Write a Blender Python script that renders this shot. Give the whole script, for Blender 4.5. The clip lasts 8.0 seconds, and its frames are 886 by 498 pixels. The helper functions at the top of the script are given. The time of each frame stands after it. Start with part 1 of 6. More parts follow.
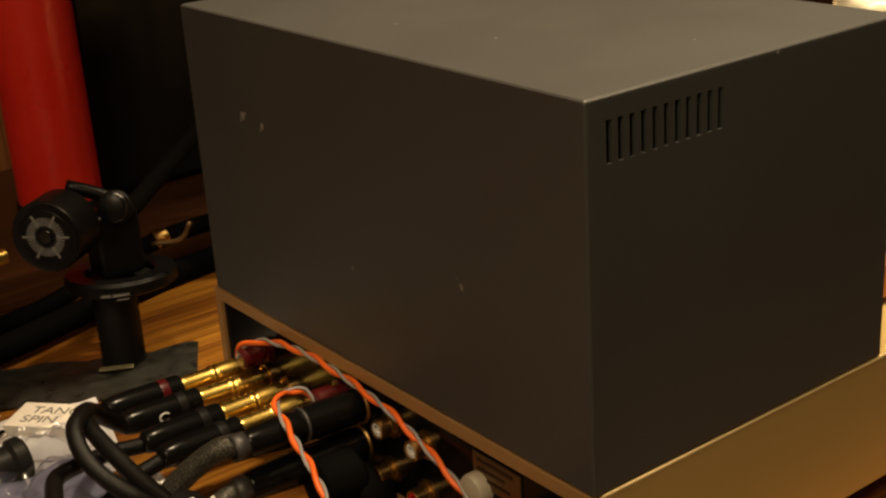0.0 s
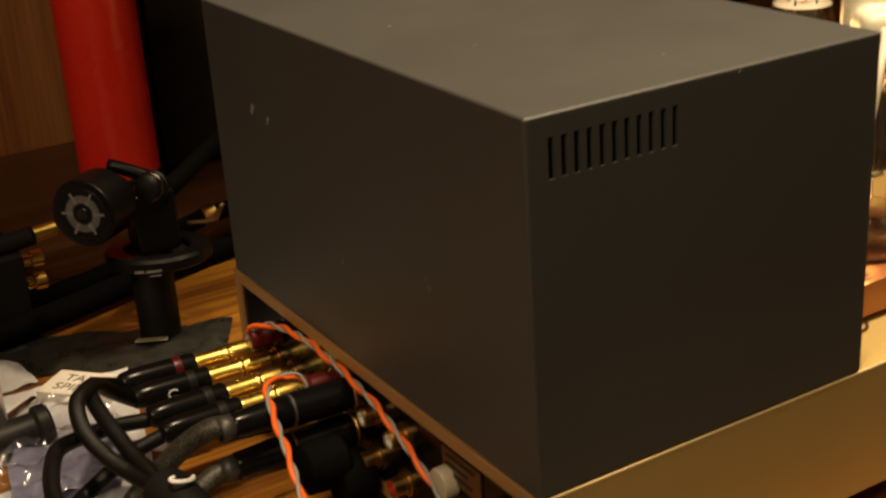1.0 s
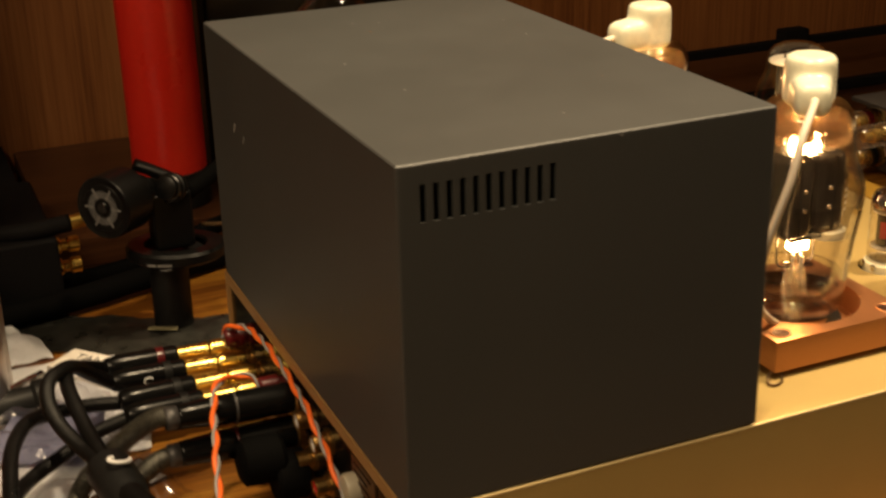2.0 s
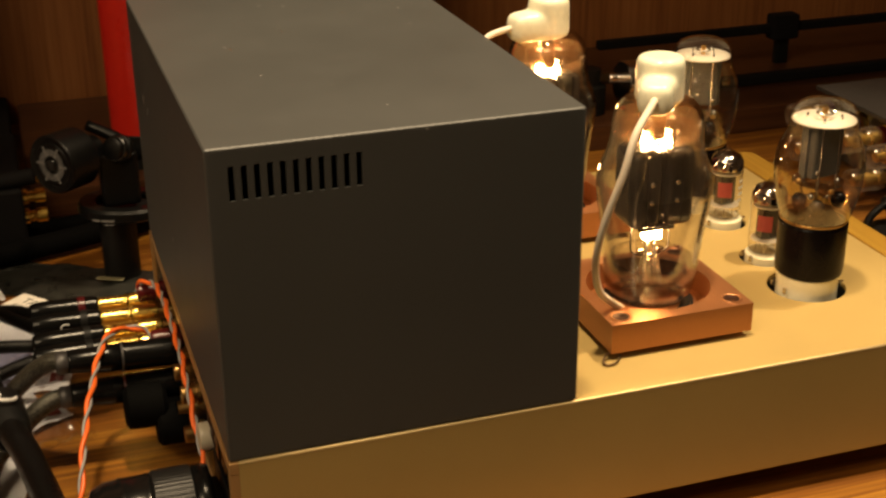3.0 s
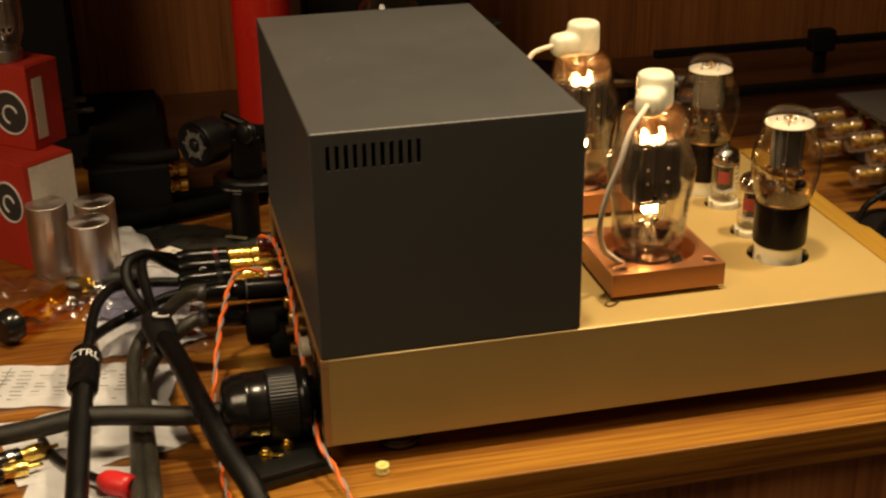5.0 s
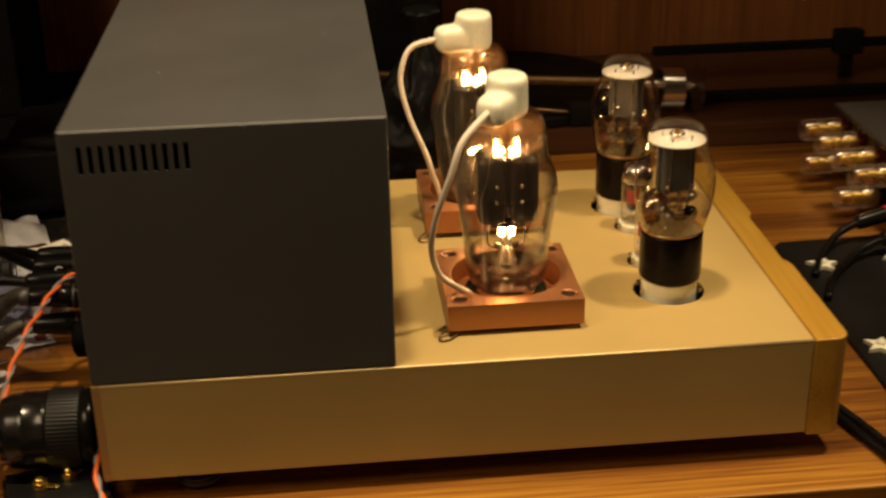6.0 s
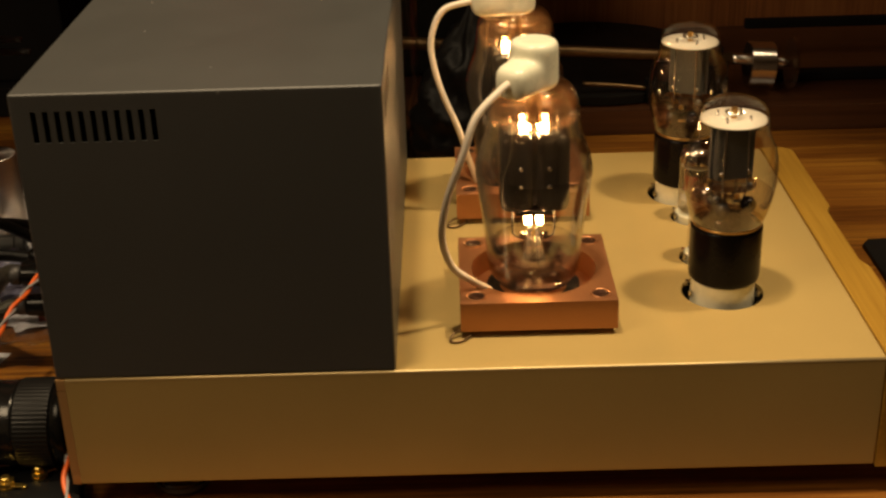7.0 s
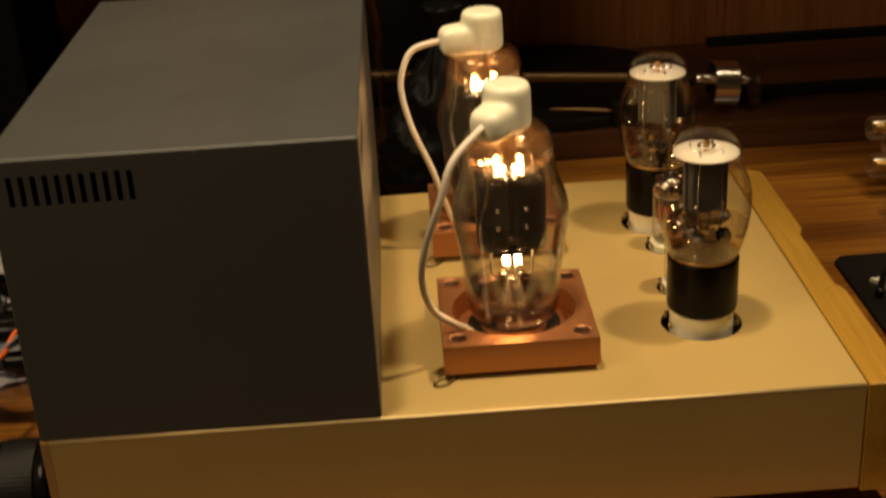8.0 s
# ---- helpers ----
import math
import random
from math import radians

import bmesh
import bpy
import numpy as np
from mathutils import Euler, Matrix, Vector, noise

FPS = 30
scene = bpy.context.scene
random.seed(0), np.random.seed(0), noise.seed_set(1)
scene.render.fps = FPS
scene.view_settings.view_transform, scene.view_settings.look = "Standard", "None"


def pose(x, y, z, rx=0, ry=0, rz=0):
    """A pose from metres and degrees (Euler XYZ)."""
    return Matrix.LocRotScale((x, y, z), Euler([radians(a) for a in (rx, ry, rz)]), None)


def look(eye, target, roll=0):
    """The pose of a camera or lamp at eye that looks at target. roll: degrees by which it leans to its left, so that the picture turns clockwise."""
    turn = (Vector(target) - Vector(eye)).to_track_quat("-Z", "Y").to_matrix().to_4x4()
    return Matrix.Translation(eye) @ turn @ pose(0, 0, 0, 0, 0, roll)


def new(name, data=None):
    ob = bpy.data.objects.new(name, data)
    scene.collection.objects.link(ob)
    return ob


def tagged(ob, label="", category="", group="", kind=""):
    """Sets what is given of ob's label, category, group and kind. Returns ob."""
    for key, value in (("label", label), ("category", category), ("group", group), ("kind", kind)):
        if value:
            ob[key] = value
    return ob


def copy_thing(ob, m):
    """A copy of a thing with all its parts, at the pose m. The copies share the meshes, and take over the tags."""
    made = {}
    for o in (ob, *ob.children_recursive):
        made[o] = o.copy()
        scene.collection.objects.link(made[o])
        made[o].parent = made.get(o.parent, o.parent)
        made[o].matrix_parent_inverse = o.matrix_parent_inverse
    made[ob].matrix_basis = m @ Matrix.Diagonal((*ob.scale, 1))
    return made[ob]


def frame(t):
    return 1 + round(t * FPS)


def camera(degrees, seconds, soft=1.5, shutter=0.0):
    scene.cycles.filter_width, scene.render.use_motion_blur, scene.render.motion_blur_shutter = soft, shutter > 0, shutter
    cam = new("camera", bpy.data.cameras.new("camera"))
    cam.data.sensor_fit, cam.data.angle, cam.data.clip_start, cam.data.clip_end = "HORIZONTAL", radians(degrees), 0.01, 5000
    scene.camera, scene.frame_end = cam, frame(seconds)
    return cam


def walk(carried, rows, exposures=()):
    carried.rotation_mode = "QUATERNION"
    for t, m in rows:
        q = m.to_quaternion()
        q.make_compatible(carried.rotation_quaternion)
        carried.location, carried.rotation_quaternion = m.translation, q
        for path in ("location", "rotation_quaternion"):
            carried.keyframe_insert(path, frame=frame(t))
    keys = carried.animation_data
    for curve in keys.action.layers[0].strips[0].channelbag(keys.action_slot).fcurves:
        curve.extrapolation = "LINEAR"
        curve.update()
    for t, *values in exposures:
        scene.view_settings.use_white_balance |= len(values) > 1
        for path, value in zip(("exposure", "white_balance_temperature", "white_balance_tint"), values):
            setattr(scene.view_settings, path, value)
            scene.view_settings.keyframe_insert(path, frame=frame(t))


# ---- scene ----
cam = camera(36.81, 8.0, soft=2.3, shutter=0.6)
walk(cam, [
    (0, look((-0.2840, -0.3082, 0.3399), (0.1005, 0.2206, 0.0899), -3.88)),
    (0.5, look((-0.2627, -0.3214, 0.3458), (0.0940, 0.2237, 0.0896), -3.71)),
    (1, look((-0.2365, -0.3515, 0.3560), (0.0874, 0.2102, 0.0922), -3.90)),
    (1.2, look((-0.2215, -0.3651, 0.3653), (0.0883, 0.2092, 0.1119), -3.74)),
    (2.3, look((-0.1420, -0.4521, 0.3807), (0.0999, 0.1485, 0.1146), -0.90)),
    (2.5, look((-0.1247, -0.4635, 0.3825), (0.1155, 0.1361, 0.1127), -0.30)),
    (3, look((-0.0668, -0.5135, 0.4066), (0.1337, 0.0955, 0.1257), -0.56)),
    (3.5, look((-0.0538, -0.5815, 0.4228), (0.1183, 0.0379, 0.1459), 0.40)),
    (4, look((-0.0868, -0.6679, 0.4676), (0.0765, -0.0454, 0.1923), -0.50)),
    (4.2, look((-0.1150, -0.7036, 0.4766), (0.0437, -0.0850, 0.1902), -1.02)),
    (5.3, look((-0.0455, -0.7295, 0.4788), (0.0778, -0.1010, 0.1965), -0.49)),
    (5.5, look((0.0091, -0.7256, 0.4853), (0.1084, -0.0949, 0.1983), -0.62)),
    (5.9, look((0.1154, -0.6753, 0.4662), (0.1875, -0.0433, 0.1739), -0.80)),
    (6, look((0.1363, -0.6565, 0.4510), (0.1956, -0.0221, 0.1611), -1.08)),
    (6.5, look((0.1750, -0.5832, 0.4252), (0.1793, 0.0514, 0.1299), -2.12)),
    (7, look((0.1999, -0.5716, 0.4165), (0.1946, 0.0610, 0.1169), -1.76)),
    (7.5, look((0.2078, -0.5672, 0.4147), (0.2047, 0.0636, 0.1112), -2.17)),
    (8, look((0.1935, -0.5657, 0.4328), (0.2066, 0.0689, 0.1377), -3.45)),
], exposures=[(0, 0.14), (1.2, 0.13), (2.5, 0.32), (3.5, 0.21), (4.2, 0.12), (5.5, 0.02), (6.5, -0.24), (7.5, -0.38), (8, -0.40)])

# ---- light ----
world = bpy.data.worlds.new("room_dusk")
world.use_nodes = True
world.node_tree.nodes["Background"].inputs["Color"].default_value = (1.0, 0.72, 0.45, 1)
world.node_tree.nodes["Background"].inputs["Strength"].default_value = 0.03
scene.world = world


def downlight(name, x, y, z, aim_x, aim_y, watts, cone, blend):
    lamp = bpy.data.lights.new(name, "SPOT")
    lamp.energy, lamp.color = watts, (1.0, 0.752, 0.455)
    lamp.shadow_soft_size, lamp.spot_size, lamp.spot_blend = 0.055, radians(cone), blend
    ob = new(name, lamp)
    ob.matrix_world = look((x, y, z), (aim_x, aim_y, 0.0))
    return ob


downlight("ceiling_spot", 0.07, -0.06, 1.62, 0.03, -0.07, 82, 34, 0.22)
downlight("ceiling_spot", 0.84, 0.02, 1.62, 0.32, -0.02, 92, 43, 0.5)


def fill_panel(name, x, y, size, watts):
    lamp = bpy.data.lights.new(name, "AREA")
    lamp.energy, lamp.color, lamp.size = watts, (1.0, 0.752, 0.455), size
    ob = new(name, lamp)
    ob.matrix_world = look((x, y, 1.86), (x, y, 0))
    return ob


# Unseen fill, added to brighten the rear and near faces from the left.
fill_panel("left_fill", -1.25, -0.95, 0.9, 29)
scene.view_settings.exposure = 0.0

# ---- materials ----
def shader(name):
    m = bpy.data.materials.new(name)
    m.use_nodes = True
    nt = m.node_tree
    return m, nt, nt.nodes["Principled BSDF"]


def link(nt, a, out, b, inp):
    nt.links.new(a.outputs[out], b.inputs[inp])


def noise_node(nt, scale, detail=4.0, rough=0.55, stretch=(1, 1, 1), coord="Object", distort=0.0):
    co = nt.nodes.new("ShaderNodeTexCoord")
    mp = nt.nodes.new("ShaderNodeMapping")
    mp.inputs["Scale"].default_value = stretch
    nz = nt.nodes.new("ShaderNodeTexNoise")
    nz.inputs["Scale"].default_value = scale
    nz.inputs["Detail"].default_value = detail
    nz.inputs["Roughness"].default_value = rough
    nz.inputs["Distortion"].default_value = distort
    link(nt, co, coord, mp, "Vector")
    link(nt, mp, "Vector", nz, "Vector")
    return nz


def ramp_node(nt, stops):
    r = nt.nodes.new("ShaderNodeValToRGB")
    el = r.color_ramp.elements
    while len(el) < len(stops):
        el.new(0.5)
    for e, (p, c) in zip(el, stops):
        e.position, e.color = p, (*c, 1)
    return r


def mul(c, k):
    return tuple(v * k for v in c)


def surface(name, color, rough=0.5, metal=0.0, grain=600.0, vary=0.12, stain=14.0, bump=0.05, rough_vary=0.1, stretch=(1, 1, 1), coat=0.0, spec=0.5):
    """A surface with fine grain, slow stains and a little relief."""
    m, nt, b = shader(name)
    fine = noise_node(nt, grain, 3, 0.6, stretch)
    slow = noise_node(nt, stain, 4, 0.6)
    mixn = nt.nodes.new("ShaderNodeMath")
    mixn.operation = "ADD"
    half = nt.nodes.new("ShaderNodeMath")
    half.operation = "MULTIPLY"
    half.inputs[1].default_value = 0.5
    link(nt, fine, "Fac", mixn, 0)
    link(nt, slow, "Fac", mixn, 1)
    link(nt, mixn, 0, half, 0)
    r = ramp_node(nt, [(0.3, mul(color, 1 - vary)), (0.7, mul(color, 1 + vary))])
    link(nt, half, 0, r, "Fac")
    link(nt, r, "Color", b, "Base Color")
    rr = nt.nodes.new("ShaderNodeMapRange")
    rr.inputs["From Min"].default_value, rr.inputs["From Max"].default_value = 0.3, 0.7
    rr.inputs["To Min"].default_value, rr.inputs["To Max"].default_value = max(rough - rough_vary, 0.02), min(rough + rough_vary, 1)
    link(nt, slow, "Fac", rr, "Value")
    link(nt, rr, "Result", b, "Roughness")
    b.inputs["Metallic"].default_value = metal
    b.inputs["Coat Weight"].default_value = coat
    b.inputs["Specular IOR Level"].default_value = spec
    if bump:
        bp = nt.nodes.new("ShaderNodeBump")
        bp.inputs["Strength"].default_value = bump
        bp.inputs["Distance"].default_value = 0.0005
        link(nt, fine, "Fac", bp, "Height")
        link(nt, bp, "Normal", b, "Normal")
    return m


def wood(name, dark, mid, light, along, rough=0.4, rings=9.0, coat=0.2, fine=220.0, band=5.0):
    """Sawn veneer: long bands, fine pores, all stretched along one axis (0 x, 1 y, 2 z)."""
    m, nt, b = shader(name)
    st = [1.0, 1.0, 1.0]
    st[along] = 0.06
    broad = noise_node(nt, rings, 5, 0.6, tuple(st), distort=0.6)
    st2 = [1.0, 1.0, 1.0]
    st2[along] = 0.02
    pores = noise_node(nt, fine, 3, 0.7, tuple(st2))
    st3 = [1.0, 1.0, 1.0]
    st3[along] = 0.01
    strips = noise_node(nt, band, 1, 0.4, tuple(st3))
    a1 = nt.nodes.new("ShaderNodeMath")
    a1.operation = "MULTIPLY_ADD"
    a1.inputs[1].default_value = 0.55
    link(nt, broad, "Fac", a1, 0)
    a2 = nt.nodes.new("ShaderNodeMath")
    a2.operation = "MULTIPLY_ADD"
    a2.inputs[1].default_value = 0.60
    a2.inputs[2].default_value = 0.0
    link(nt, pores, "Fac", a2, 0)
    link(nt, a2, 0, a1, 2)
    a3 = nt.nodes.new("ShaderNodeMath")
    a3.operation = "MULTIPLY_ADD"
    a3.inputs[1].default_value = 0.3
    link(nt, strips, "Fac", a3, 0)
    link(nt, a1, 0, a3, 2)
    r = ramp_node(nt, [(0.54, dark), (0.71, mid), (0.90, light)])
    link(nt, a3, 0, r, "Fac")
    link(nt, r, "Color", b, "Base Color")
    b.inputs["Roughness"].default_value = rough
    b.inputs["Coat Weight"].default_value = coat
    b.inputs["Coat Roughness"].default_value = 0.25
    bp = nt.nodes.new("ShaderNodeBump")
    bp.inputs["Strength"].default_value = 0.35
    bp.inputs["Distance"].default_value = 0.0004
    link(nt, pores, "Fac", bp, "Height")
    link(nt, bp, "Normal", b, "Normal")
    return m


def thin_glass(name, tint, ior=1.5, gloss=0.02, edge=2.6):
    """A thin wall of glass: clear straight through, mirror-like at a slant."""
    m = bpy.data.materials.new(name)
    m.use_nodes = True
    nt = m.node_tree
    nt.nodes.clear()
    out = nt.nodes.new("ShaderNodeOutputMaterial")
    mix = nt.nodes.new("ShaderNodeMixShader")
    clear = nt.nodes.new("ShaderNodeBsdfTransparent")
    clear.inputs["Color"].default_value = (*tint, 1)
    shine = nt.nodes.new("ShaderNodeBsdfGlossy")
    shine.inputs["Roughness"].default_value = gloss
    lw = nt.nodes.new("ShaderNodeLayerWeight")
    lw.inputs["Blend"].default_value = 0.5
    po = nt.nodes.new("ShaderNodeMath")
    po.operation, po.inputs[1].default_value = "POWER", edge
    sc = nt.nodes.new("ShaderNodeMath")
    sc.operation, sc.inputs[1].default_value, sc.inputs[2].default_value = "MULTIPLY_ADD", 1.7 * (ior - 1), 0.045
    link(nt, lw, "Facing", po, 0)
    link(nt, po, 0, sc, 0)
    link(nt, sc, 0, mix, "Fac")
    link(nt, clear, "BSDF", mix, 1)
    link(nt, shine, "BSDF", mix, 2)
    link(nt, mix, "Shader", out, "Surface")
    return m


def getter_film(name, tint, brown, share):
    """A thin metal film on glass: partly clear, partly a dull brown mirror."""
    m = bpy.data.materials.new(name)
    m.use_nodes = True
    nt = m.node_tree
    nt.nodes.clear()
    out = nt.nodes.new("ShaderNodeOutputMaterial")
    mix, both = nt.nodes.new("ShaderNodeMixShader"), nt.nodes.new("ShaderNodeMixShader")
    clear, dull, shine = nt.nodes.new("ShaderNodeBsdfTransparent"), nt.nodes.new("ShaderNodeBsdfTranslucent"), nt.nodes.new("ShaderNodeBsdfGlossy")
    clear.inputs["Color"].default_value = (*tint, 1)
    dull.inputs["Color"].default_value = shine.inputs["Color"].default_value = (*brown, 1)
    shine.inputs["Roughness"].default_value = 0.25
    nz = noise_node(nt, 90, 3, 0.6)
    amount = nt.nodes.new("ShaderNodeMath")
    amount.operation, amount.inputs[1].default_value = "MULTIPLY", share * 2
    link(nt, nz, "Fac", amount, 0)
    link(nt, amount, 0, mix, "Fac")
    both.inputs["Fac"].default_value = 0.5
    link(nt, dull, "BSDF", both, 1)
    link(nt, shine, "BSDF", both, 2)
    link(nt, clear, "BSDF", mix, 1)
    link(nt, both, "Shader", mix, 2)
    link(nt, mix, "Shader", out, "Surface")
    return m


def glow(name, color, strength):
    m, nt, b = shader(name)
    b.inputs["Base Color"].default_value = (*color, 1)
    b.inputs["Emission Color"].default_value = (*color, 1)
    b.inputs["Emission Strength"].default_value = strength
    return m


OAK = wood("oak_desk", (0.054, 0.015, 0.0022), (0.195, 0.071, 0.0090), (0.41, 0.190, 0.0225), 0, rough=0.36, rings=26, fine=300, band=16, coat=0.25)
VENEER = wood("dark_veneer", (0.135, 0.043, 0.012), (0.28, 0.104, 0.030), (0.39, 0.160, 0.052), 2, rough=0.5, rings=20, fine=260, band=9, coat=0.1)
WALNUT = wood("dark_walnut", (0.022, 0.008, 0.003), (0.050, 0.018, 0.007), (0.085, 0.034, 0.013), 0, rough=0.35, rings=22, fine=260, band=12, coat=0.2)
MAPLE = wood("honey_maple", (0.25, 0.122, 0.013), (0.36, 0.195, 0.024), (0.44, 0.258, 0.038), 1, rough=0.38, rings=30, fine=500, band=30)
GOLD_PAINT = surface("champagne_anodised", (0.445, 0.314, 0.108), rough=0.55, metal=0.14, grain=1500, vary=0.11, stain=9, bump=0.16, rough_vary=0.03)
GREY_COAT = surface("grey_powder_coat", (0.0465, 0.0485, 0.0475), rough=0.47, grain=2200, vary=0.10, stain=11, bump=0.16, rough_vary=0.025, spec=1.0)
HIGHLIGHT_GOLD = surface("gold_edge_highlight", (0.62, 0.48, 0.24), rough=0.48, metal=0.7, grain=900, vary=0.08, bump=0.02, rough_vary=0.04)
COPPER = surface("copper_anodised", (0.40, 0.178, 0.076), rough=0.36, metal=0.68, grain=900, vary=0.07, stain=40, bump=0.05, rough_vary=0.05, stretch=(1, 0.1, 1))
BRASS = surface("polished_gold", (0.92, 0.66, 0.17), rough=0.29, metal=1.0, grain=700, vary=0.06, stain=90, bump=0.02, rough_vary=0.05)
DARK_BRONZE = surface("dark_bronze", (0.20, 0.13, 0.065), rough=0.4, metal=0.9, grain=700, vary=0.12, stain=60, bump=0.03)
OLD_BRASS = surface("dull_brass", (0.55, 0.34, 0.12), rough=0.34, metal=1.0, grain=700, vary=0.12, stain=120, bump=0.05)
CHROME = surface("bright_metal", (0.72, 0.70, 0.66), rough=0.18, metal=1.0, grain=500, vary=0.05, bump=0.02, rough_vary=0.06)
TURNED = surface("turned_aluminium", (0.60, 0.56, 0.54), rough=0.36, metal=1.0, grain=900, vary=0.08, bump=0.05, rough_vary=0.08, stretch=(0.05, 0.05, 1))
around = TURNED.node_tree.nodes.new("ShaderNodeTangent")
around.direction_type, around.axis = "RADIAL", "Z"
link(TURNED.node_tree, around, "Tangent", TURNED.node_tree.nodes["Principled BSDF"], "Tangent")
TURNED.node_tree.nodes["Principled BSDF"].inputs["Anisotropic"].default_value = 0.75
BLACK_GLOSS = surface("gloss_black_plastic", (0.0060, 0.0060, 0.0060), rough=0.20, grain=500, vary=0.2, bump=0.01, rough_vary=0.06)
PLUG_BLACK = surface("satin_black_plug", (0.0040, 0.0040, 0.0040), rough=0.22, grain=500, vary=0.2, bump=0.01, rough_vary=0.03, spec=0.2)
BLACK_MATT = surface("matt_black_metal", (0.0075, 0.0075, 0.0075), rough=0.5, grain=900, vary=0.2, bump=0.08, spec=0.18)
DULL_BLACK = surface("dull_black", (0.0080, 0.0075, 0.0080), rough=0.7, grain=600, vary=0.3, bump=0.1, spec=0.10)
DARK_SCREW = surface("dark_copper_screw", (0.055, 0.022, 0.012), rough=0.4, metal=0.6, grain=500, vary=0.2, bump=0.05)
VOID_BLACK = surface("deep_black_rubber", (0.003, 0.003, 0.003), rough=0.8, grain=600, vary=0.3, bump=0.1, spec=0.04)
WHITE_CEILING = surface("ceiling_paint", (0.72, 0.66, 0.56), rough=0.85, grain=100, vary=0.04, stain=2, bump=0.05)
RIM_GOLD = surface("copper_gold_anodised", (0.44, 0.255, 0.10), rough=0.42, metal=0.25, grain=1800, vary=0.06, stain=20, bump=0.05, rough_vary=0.03)
PALE_MARK = surface("grey_mark", (0.17, 0.17, 0.17), rough=0.5, grain=300, vary=0.2, bump=0)
JACK_GOLD = surface("dull_gold_plate", (0.42, 0.27, 0.10), rough=0.3, metal=1.0, grain=500, vary=0.15, bump=0.03)
DULL_STEEL = surface("dull_grey_steel", (0.085, 0.083, 0.085), rough=0.5, metal=0.7, grain=500, vary=0.2, bump=0.05)
HAZE_GREY = surface("engraved_grey_ring", (0.040, 0.039, 0.040), rough=0.45, grain=1500, vary=0.3, bump=0.1)
SATIN_BLACK = surface("satin_black_sleeve", (0.009, 0.009, 0.009), rough=0.38, grain=900, vary=0.15, bump=0.03, spec=0.3)
PANEL_BLACK = surface("glossy_black_panel", (0.004, 0.004, 0.004), rough=0.20, grain=300, vary=0.2, bump=0.0, rough_vary=0.03, spec=0.13)
GREY_INK = surface("thin_grey_ink", (0.13, 0.125, 0.12), rough=0.7, grain=300, vary=0.15, bump=0)
GREY_FILM = surface("grey_plastic_film", (0.048, 0.048, 0.042), rough=0.34, grain=120, vary=0.5, stain=60, bump=0.5, rough_vary=0.12)
TAG_CREAM = surface("faded_tag", (0.24, 0.22, 0.13), rough=0.6, grain=300, vary=0.1, bump=0.02)
BLACK_FILM = surface("glossy_black_film", (0.006, 0.006, 0.0065), rough=0.46, grain=140, vary=0.3, bump=0.3, spec=0.15)
BLACK_PAINT = surface("black_lacquer", (0.004, 0.004, 0.004), rough=0.38, grain=300, vary=0.25, bump=0.03, spec=0.2)
RUBBER = surface("black_cable_jacket", (0.0035, 0.0034, 0.0034), rough=0.34, grain=1500, vary=0.4, bump=0.6, spec=0.20)
GREY_PLATE = surface("carbonised_plate", (0.085, 0.080, 0.074), rough=0.2, metal=0.5, grain=500, vary=0.2, bump=0.05)
OCTAL_PLATE = surface("blued_plate", (0.105, 0.115, 0.120), rough=0.4, metal=0.2, grain=500, vary=0.15, bump=0.04)
SILVER_PLATE = surface("nickel_plate", (0.32, 0.32, 0.33), rough=0.3, metal=0.9, grain=500, vary=0.15, bump=0.04)
CERAMIC = surface("white_ceramic", (0.88, 0.86, 0.67), rough=0.28, grain=300, vary=0.05, stain=60, bump=0.03)
MICA = surface("mica_disc", (0.86, 0.81, 0.69), rough=0.5, grain=400, vary=0.1, bump=0.03)
BAKELITE = surface("black_bakelite", (0.005, 0.0035, 0.004), rough=0.26, grain=300, vary=0.2, bump=0.02, spec=0.14)
SILICONE = surface("white_silicone_lead", (0.78, 0.68, 0.55), rough=0.45, grain=600, vary=0.06, bump=0.04)
RED_PAINT = surface("red_enamel", (0.62, 0.022, 0.012), rough=0.35, grain=300, vary=0.08, stain=12, bump=0.03)
RED_CARD = surface("red_cardboard", (0.42, 0.026, 0.012), rough=0.6, grain=260, vary=0.12, stain=25, bump=0.06)
RED_PLASTIC = surface("red_plastic", (0.55, 0.02, 0.02), rough=0.35, grain=300, vary=0.1, bump=0.02)
WHITE_CARD = surface("worn_white_label", (0.66, 0.62, 0.56), rough=0.7, grain=200, vary=0.1, stain=40, bump=0.05)
PAPER = surface("white_paper", (0.80, 0.81, 0.84), rough=0.8, grain=240, vary=0.08, stain=18, bump=0.1)
INK = surface("printed_ink", (0.03, 0.028, 0.028), rough=0.7, grain=300, vary=0.1, bump=0)
RED_INK = surface("red_ink", (0.30, 0.045, 0.035), rough=0.6, grain=300, vary=0.1, bump=0)
WHITE_INK = surface("white_ink", (0.72, 0.72, 0.72), rough=0.5, grain=300, vary=0.05, bump=0)
ORANGE_WIRE = surface("orange_insulation", (0.85, 0.15, 0.02), rough=0.4, grain=300, vary=0.06, bump=0.02)
GREY_WIRE = surface("grey_insulation", (0.30, 0.29, 0.29), rough=0.45, grain=300, vary=0.06, bump=0.02)
BLUE_FILM = surface("blue_antistatic_film", (0.30, 0.31, 0.44), rough=0.25, grain=60, vary=0.2, bump=0.3)
YELLOW_PLASTIC = surface("pale_yellow_plastic", (0.75, 0.72, 0.25), rough=0.4, grain=300, vary=0.06, bump=0.02)
BOX_GREY = surface("grey_case", (0.09, 0.087, 0.085), rough=0.35, metal=0.5, grain=500, vary=0.1, bump=0.03)
